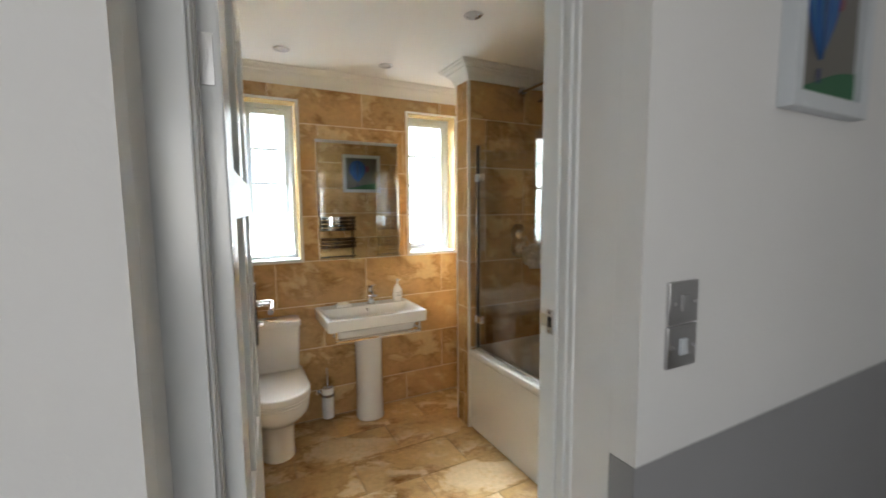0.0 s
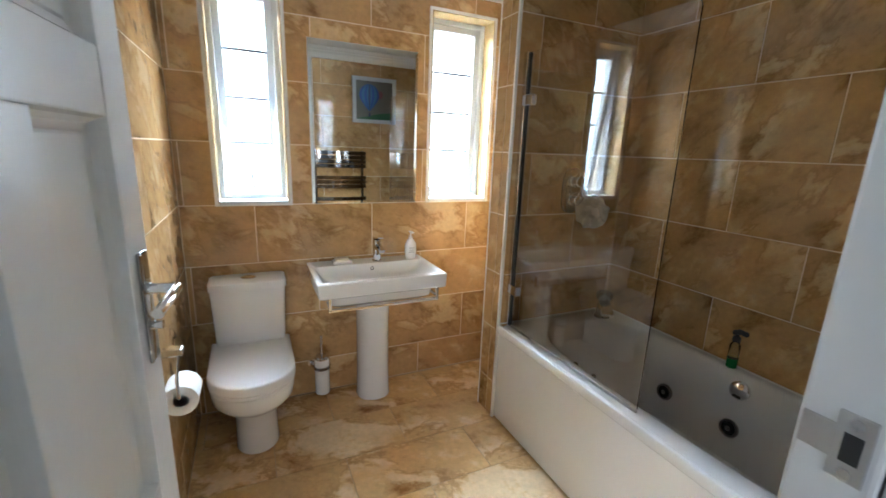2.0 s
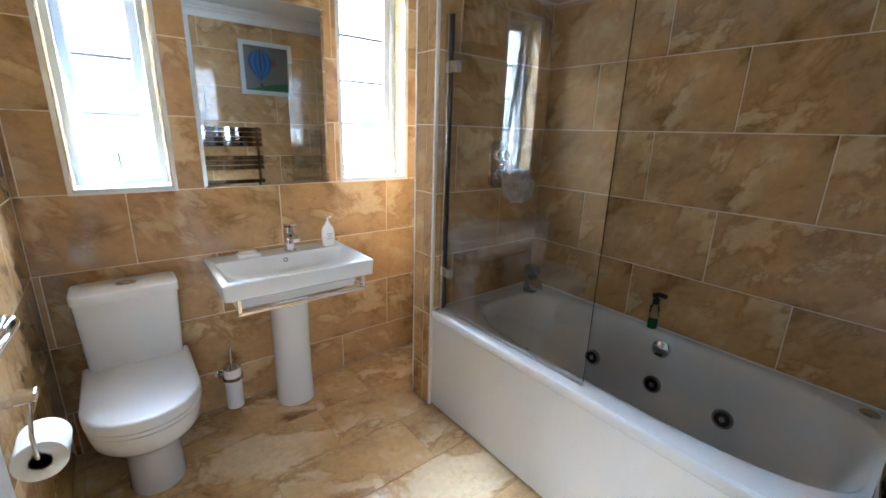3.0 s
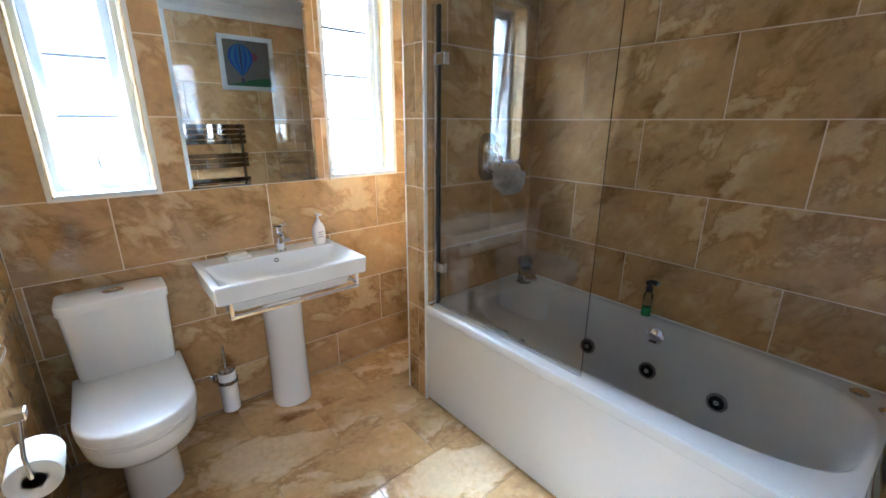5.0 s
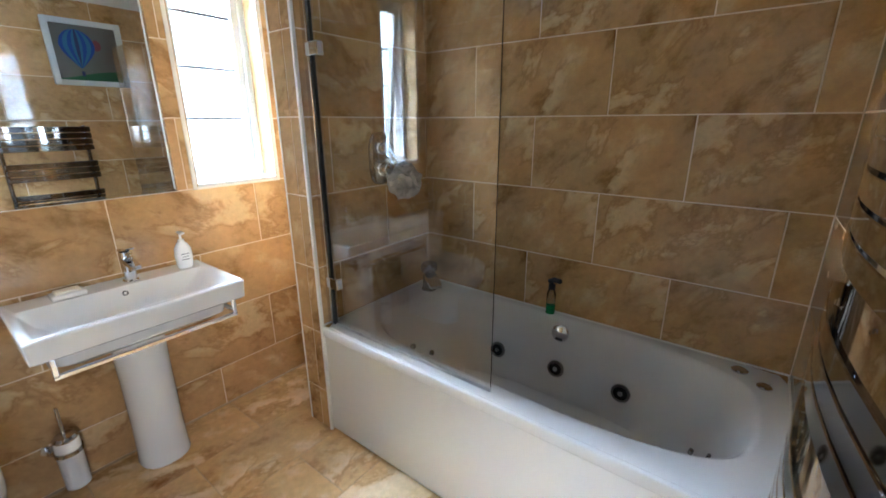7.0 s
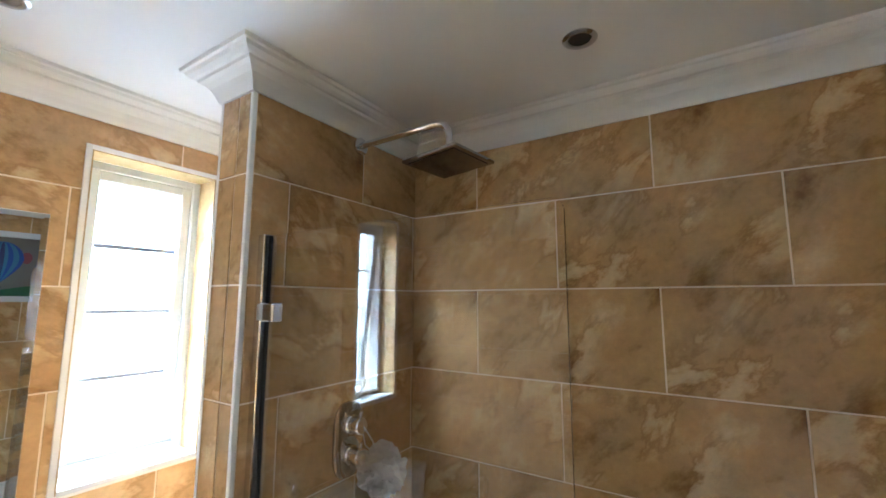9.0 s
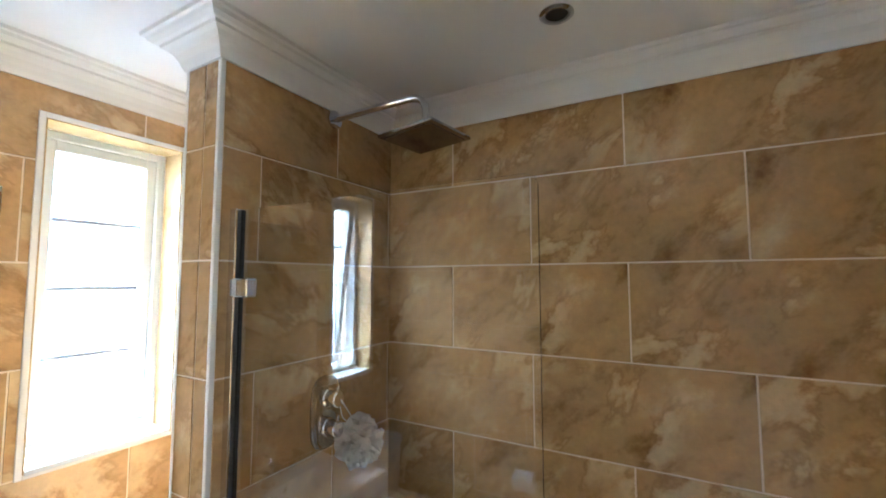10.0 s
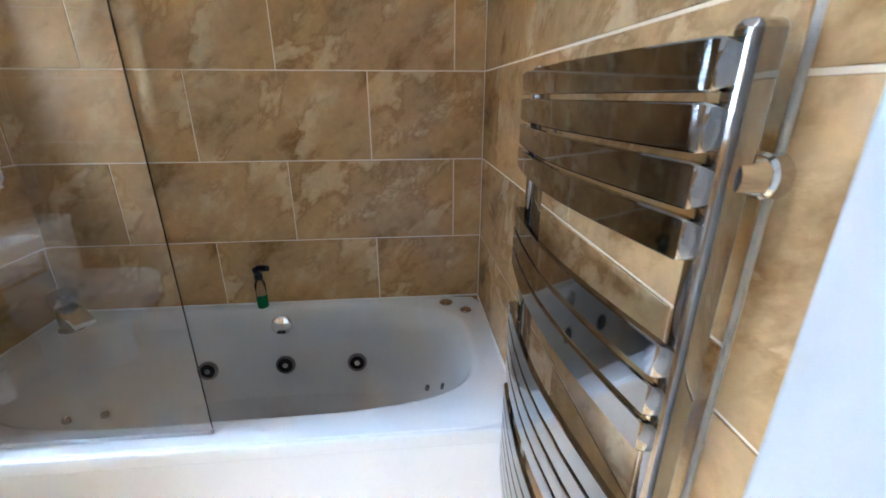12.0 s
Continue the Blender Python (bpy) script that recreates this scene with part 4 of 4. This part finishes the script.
tube([(2.060, 2.322, RIM + 0.058), (2.060, 2.322, RIM + 0.095)], 0.014, 12, bm=b)
part("knob", b, RAIL_CHROME, bt, "", True)

# ---- shower screen ----
sc = thing("shower_screen", (1.500, 2.0, RIM), "hinged clear glass bath screen with chrome post", "shower screen")
GX, GY0, GY1, GZ1 = 1.503, 1.617, 2.385, 1.818
# rounded upper free corner
pts = [(GY0, RIM + 0.012), (GY1, RIM + 0.012), (GY1, GZ1), (GY0 + 0.02, GZ1), (GY0 + 0.006, GZ1 - 0.006), (GY0, GZ1 - 0.02)]
pane = part("glass_panel", loft([[(GX - 0.003, y, z) for y, z in pts], [(GX + 0.003, y, z) for y, z in pts]]), SCREEN, sc, "clear glass panel")
pane.visible_shadow = False
post = part("post", box(GX - 0.012, GX + 0.014, 2.395, 2.424, RIM + 0.001, GZ1 + 0.004, 0.003), CHROME, sc, "chrome wall post")
part("seal", box(GX - 0.009, GX + 0.009, 2.381, 2.396, RIM + 0.006, GZ1, 0.002), DARK, sc, "dark rubber seal")
part("sweep", box(GX - 0.005, GX + 0.005, GY0, GY1, RIM + 0.001, RIM + 0.014, 0.002), STEEL, sc, "grey sill seal")
for z in (0.735, 1.62):
    part("hinge_clamp", box(GX - 0.017, GX + 0.017, 2.340, 2.408, z - 0.024, z + 0.024, 0.004), CHROME, sc, "chrome hinge clamp")

# ---- shower head, valve, sponge ----
sh = thing("rain_shower", (1.885, PIER_Y, 2.17), "square chrome rain shower head on a wall arm", "shower head")
part("rose", lathe(((0.030, 0), (0.030, 0.010), (0.016, 0.014), (0.0, 0.014)), (1.860, PIER_Y, 2.186), (0, -1, 0), 24), CHROME, sh, "", True)
path = [Vector((1.860, PIER_Y - 0.005, 2.186)), Vector((1.866, 2.30, 2.192))] + arc((1.874, 2.13, 2.200), (1.878, 2.065, 2.203), (1.878, 2.068, 2.135), 8) + [Vector((1.877, 2.068, 2.080))]
part("arm", tube(path, 0.0115, 14), CHROME, sh, "", True)
b = box(-0.1, 0.1, -0.1, 0.1, -0.005, 0.005, 0.002)
box(-0.085, 0.085, -0.085, 0.085, -0.0065, -0.004, bm=b)
b.transform(Matrix.Translation((1.872, 2.067, 2.067)) @ Matrix.Rotation(radians(-6.7), 4, "Z") @ Matrix.Rotation(radians(-2.9), 4, "X"))
part("plate", b, RAIL_CHROME, sh)
part("collar", tube([(1.876, 2.068, 2.068), (1.878, 2.068, 2.095)], 0.018, 18), CHROME, sh, "", True)

va = thing("shower_valve", (1.845, PIER_Y, 1.22), "oblong chrome shower valve with two dials", "shower valve")


def pill(y, hx, hz, cz):
    out = []
    for i in range(32):
        a = 2 * math.pi * i / 32
        out.append((1.845 + hx * math.copysign(abs(math.cos(a)) ** 0.75, math.cos(a)), y, cz + hz * math.copysign(abs(math.sin(a)) ** 0.6, math.sin(a))))
    return out


part("plate", loft([pill(PIER_Y + 0.0005, 0.062, 0.115, 1.215), pill(PIER_Y - 0.008, 0.062, 0.115, 1.215), pill(PIER_Y - 0.012, 0.056, 0.108, 1.215)]), RAIL_CHROME, va, "", True)
for z in (1.262, 1.170):
    part("dial", lathe(((0.030, 0.0), (0.030, 0.012), (0.026, 0.016), (0.026, 0.050), (0.022, 0.054), (0.0, 0.054)), (1.845, PIER_Y - 0.010, z), (0, -1, 0), 24), CHROME, va, "chrome dial", True)
    part("dial_lever", tube([(1.845, PIER_Y - 0.05, z), (1.845, PIER_Y - 0.058, z + 0.045)], 0.006, 10), CHROME, va, "", True)

puff = thing("bath_puff", (1.925, 2.36, 1.12), "white nylon net bath puff hung from valve", "bath sponge")
b = bmesh.new()
rnd = random.Random(4)
for k in range(46):
    d = Vector((rnd.gauss(0, 1), rnd.gauss(0, 1), rnd.gauss(0, 1))).normalized()
    side = d.orthogonal().normalized()
    other = d.cross(side)
    r0, spread = 0.030, rnd.uniform(0.022, 0.036)
    rings = []
    for h, s in ((r0, 0.20), (0.052, 0.65), (0.068 + rnd.uniform(-0.006, 0.010), 1.0)):
        ring = []
        for i in range(12):
            a = 2 * math.pi * i / 12
            f = s * spread * (1 + 0.28 * math.sin(3 * a + k) + 0.15 * rnd.uniform(-1, 1))
            ring.append(d * (h + 0.005 * math.sin(5 * a + k)) + f * (math.cos(a) * side + math.sin(a) * other))
        rings.append(ring)
    loft(rings, caps=False, bm=b)
bmesh.ops.create_icosphere(b, subdivisions=2, radius=0.052)
b.transform(Matrix.Translation((1.925, 2.352, 1.112)))
part("net", b, NET, puff, "", True)
part("cord", tube([(1.850, PIER_Y - 0.055, 1.262), (1.868, 2.372, 1.20), (1.900, 2.355, 1.16), (1.880, 2.350, 1.21), (1.848, PIER_Y - 0.060, 1.268)], 0.002, 6), NET, puff, "white cord")

# bottle on the bath rim
bo = thing("pump_bottle", (2.163, 1.70, RIM), "clear bottle with green liquid and black pump", "bottle")
part("liquid", lathe(((0.0185, 0.0), (0.0205, 0.003), (0.0205, 0.042), (0.0, 0.042)), (2.163, 1.70, RIM + 0.0005)), GREEN, bo, "green liquid", True)
cb = part("body", lathe(((0.019, 0.0), (0.020, 0.003), (0.020, 0.100), (0.012, 0.114), (0.011, 0.122)), (2.163, 1.70, RIM + 0.0008)), CLEAR, bo, "clear plastic body", True)
cb.visible_shadow = False
b = lathe(((0.015, 0.118), (0.015, 0.138), (0.008, 0.142), (0.006, 0.160), (0.0, 0.160)), (2.163, 1.70, RIM))
tube([(2.163, 1.712, RIM + 0.152), (2.156, 1.69, RIM + 0.166), (2.140, 1.655, RIM + 0.170)], 0.011, 10, bm=b)
part("pump", b, DARK, bo, "black pump head", True)


# ---- towel radiator ----
def build_radiator():
    xr, xl, zt, zb, yf = 0.960, 1.470, 1.350, 0.30, 0.905
    ra = thing("towel_radiator", ((xl + xr) / 2, yf, zb), "chrome towel radiator with flat curved bars on tiles", "radiator")
    for x in (xr, xl - 0.040):
        b = loft([oval(x, yf - 0.020, z, 0.0115, 0.0150, 3.6, 24) for z in (zb, zt + 0.004)])
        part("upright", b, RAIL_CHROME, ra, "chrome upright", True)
        part("cap", loft([oval(x, yf - 0.020, zt + z, 0.0115 * k, 0.0150 * k, 3.6, 24) for z, k in ((0.0035, 1.0), (0.007, 0.98), (0.010, 0.8))]), CHROME, ra, "", True)
        for z in (zt - 0.097, zb + 0.15):
            b = tube([(x, yf - 0.02, z), (x, SOUTH + 0.001, z)], 0.0155, 18)
            lathe(((0.0185, 0), (0.0185, 0.012), (0.016, 0.015), (0.0, 0.015)), (x, SOUTH + 0.0005, z), (0, 1, 0), 18, bm=b)
            part("wall_bracket", b, CHROME, ra, "", True)
    bars = [1.332 - 0.0435 * k for k in range(4)] + [1.085 - 0.0435 * k for k in range(3)] + [0.870 - 0.0435 * k for k in range(4)] + [0.652 - 0.0435 * k for k in range(6)]
    for zc in bars:
        # flat band, bowed towards the room, with rounded ends turned back on the uprights
        rings = []
        for t in [0, 0.001, 0.0025, 0.005, 0.010, 0.018, 0.027, 0.038, 0.06, 0.12, 0.25, 0.4, 0.5, 0.6, 0.75, 0.88, 0.94, 0.962, 0.973, 0.982, 0.990, 0.995, 0.9975, 0.999, 1]:
            x = xr - 0.008 + (xl - xr + 0.008) * t
            end = min(t, 1 - t) * (xl - xr)
            bow = 0.026 * math.sin(math.pi * t)
            turn = 0.018 * max(0, 1 - end / 0.010) ** 2
            h = 0.0185 - 0.013 * (1 - math.sqrt(max(0, 1 - max(0, 1 - end / 0.014) ** 2)))
            y = yf + bow - turn
            rings.append([(x, y - 0.003, zc - h), (x, y + 0.0042, zc - h), (x, y + 0.0058, zc - h * 0.91), (x, y + 0.0058, zc), (x, y + 0.0058, zc + h * 0.91), (x, y + 0.0042, zc + h), (x, y - 0.003, zc + h)])
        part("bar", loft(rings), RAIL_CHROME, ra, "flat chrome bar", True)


build_radiator()

# ---- ceiling spotlights ----
for x, y in ((1.022, 2.68), (0.423, 2.675), (1.158, 1.880), (1.848, 1.662)):
    sp = thing("ceiling_spotlight", (x, y, CEIL), "recessed chrome ceiling spotlight, switched off", "spotlight", group="ceiling spotlights")
    part("ring", lathe(((0.042, 0.0), (0.043, 0.003), (0.036, 0.007), (0.030, 0.006), (0.029, 0.001)), (x, y, CEIL + 0.0005), (0, 0, -1), 28), STEEL, sp, "chrome ring", True)
    part("lamp", lathe(((0.029, 0.001), (0.026, 0.004), (0.012, 0.003), (0.0, 0.003)), (x, y, CEIL + 0.0005), (0, 0, -1), 24), DARK if x > 1.5 else STEEL, sp, "dark lamp face", True)

lay_all()
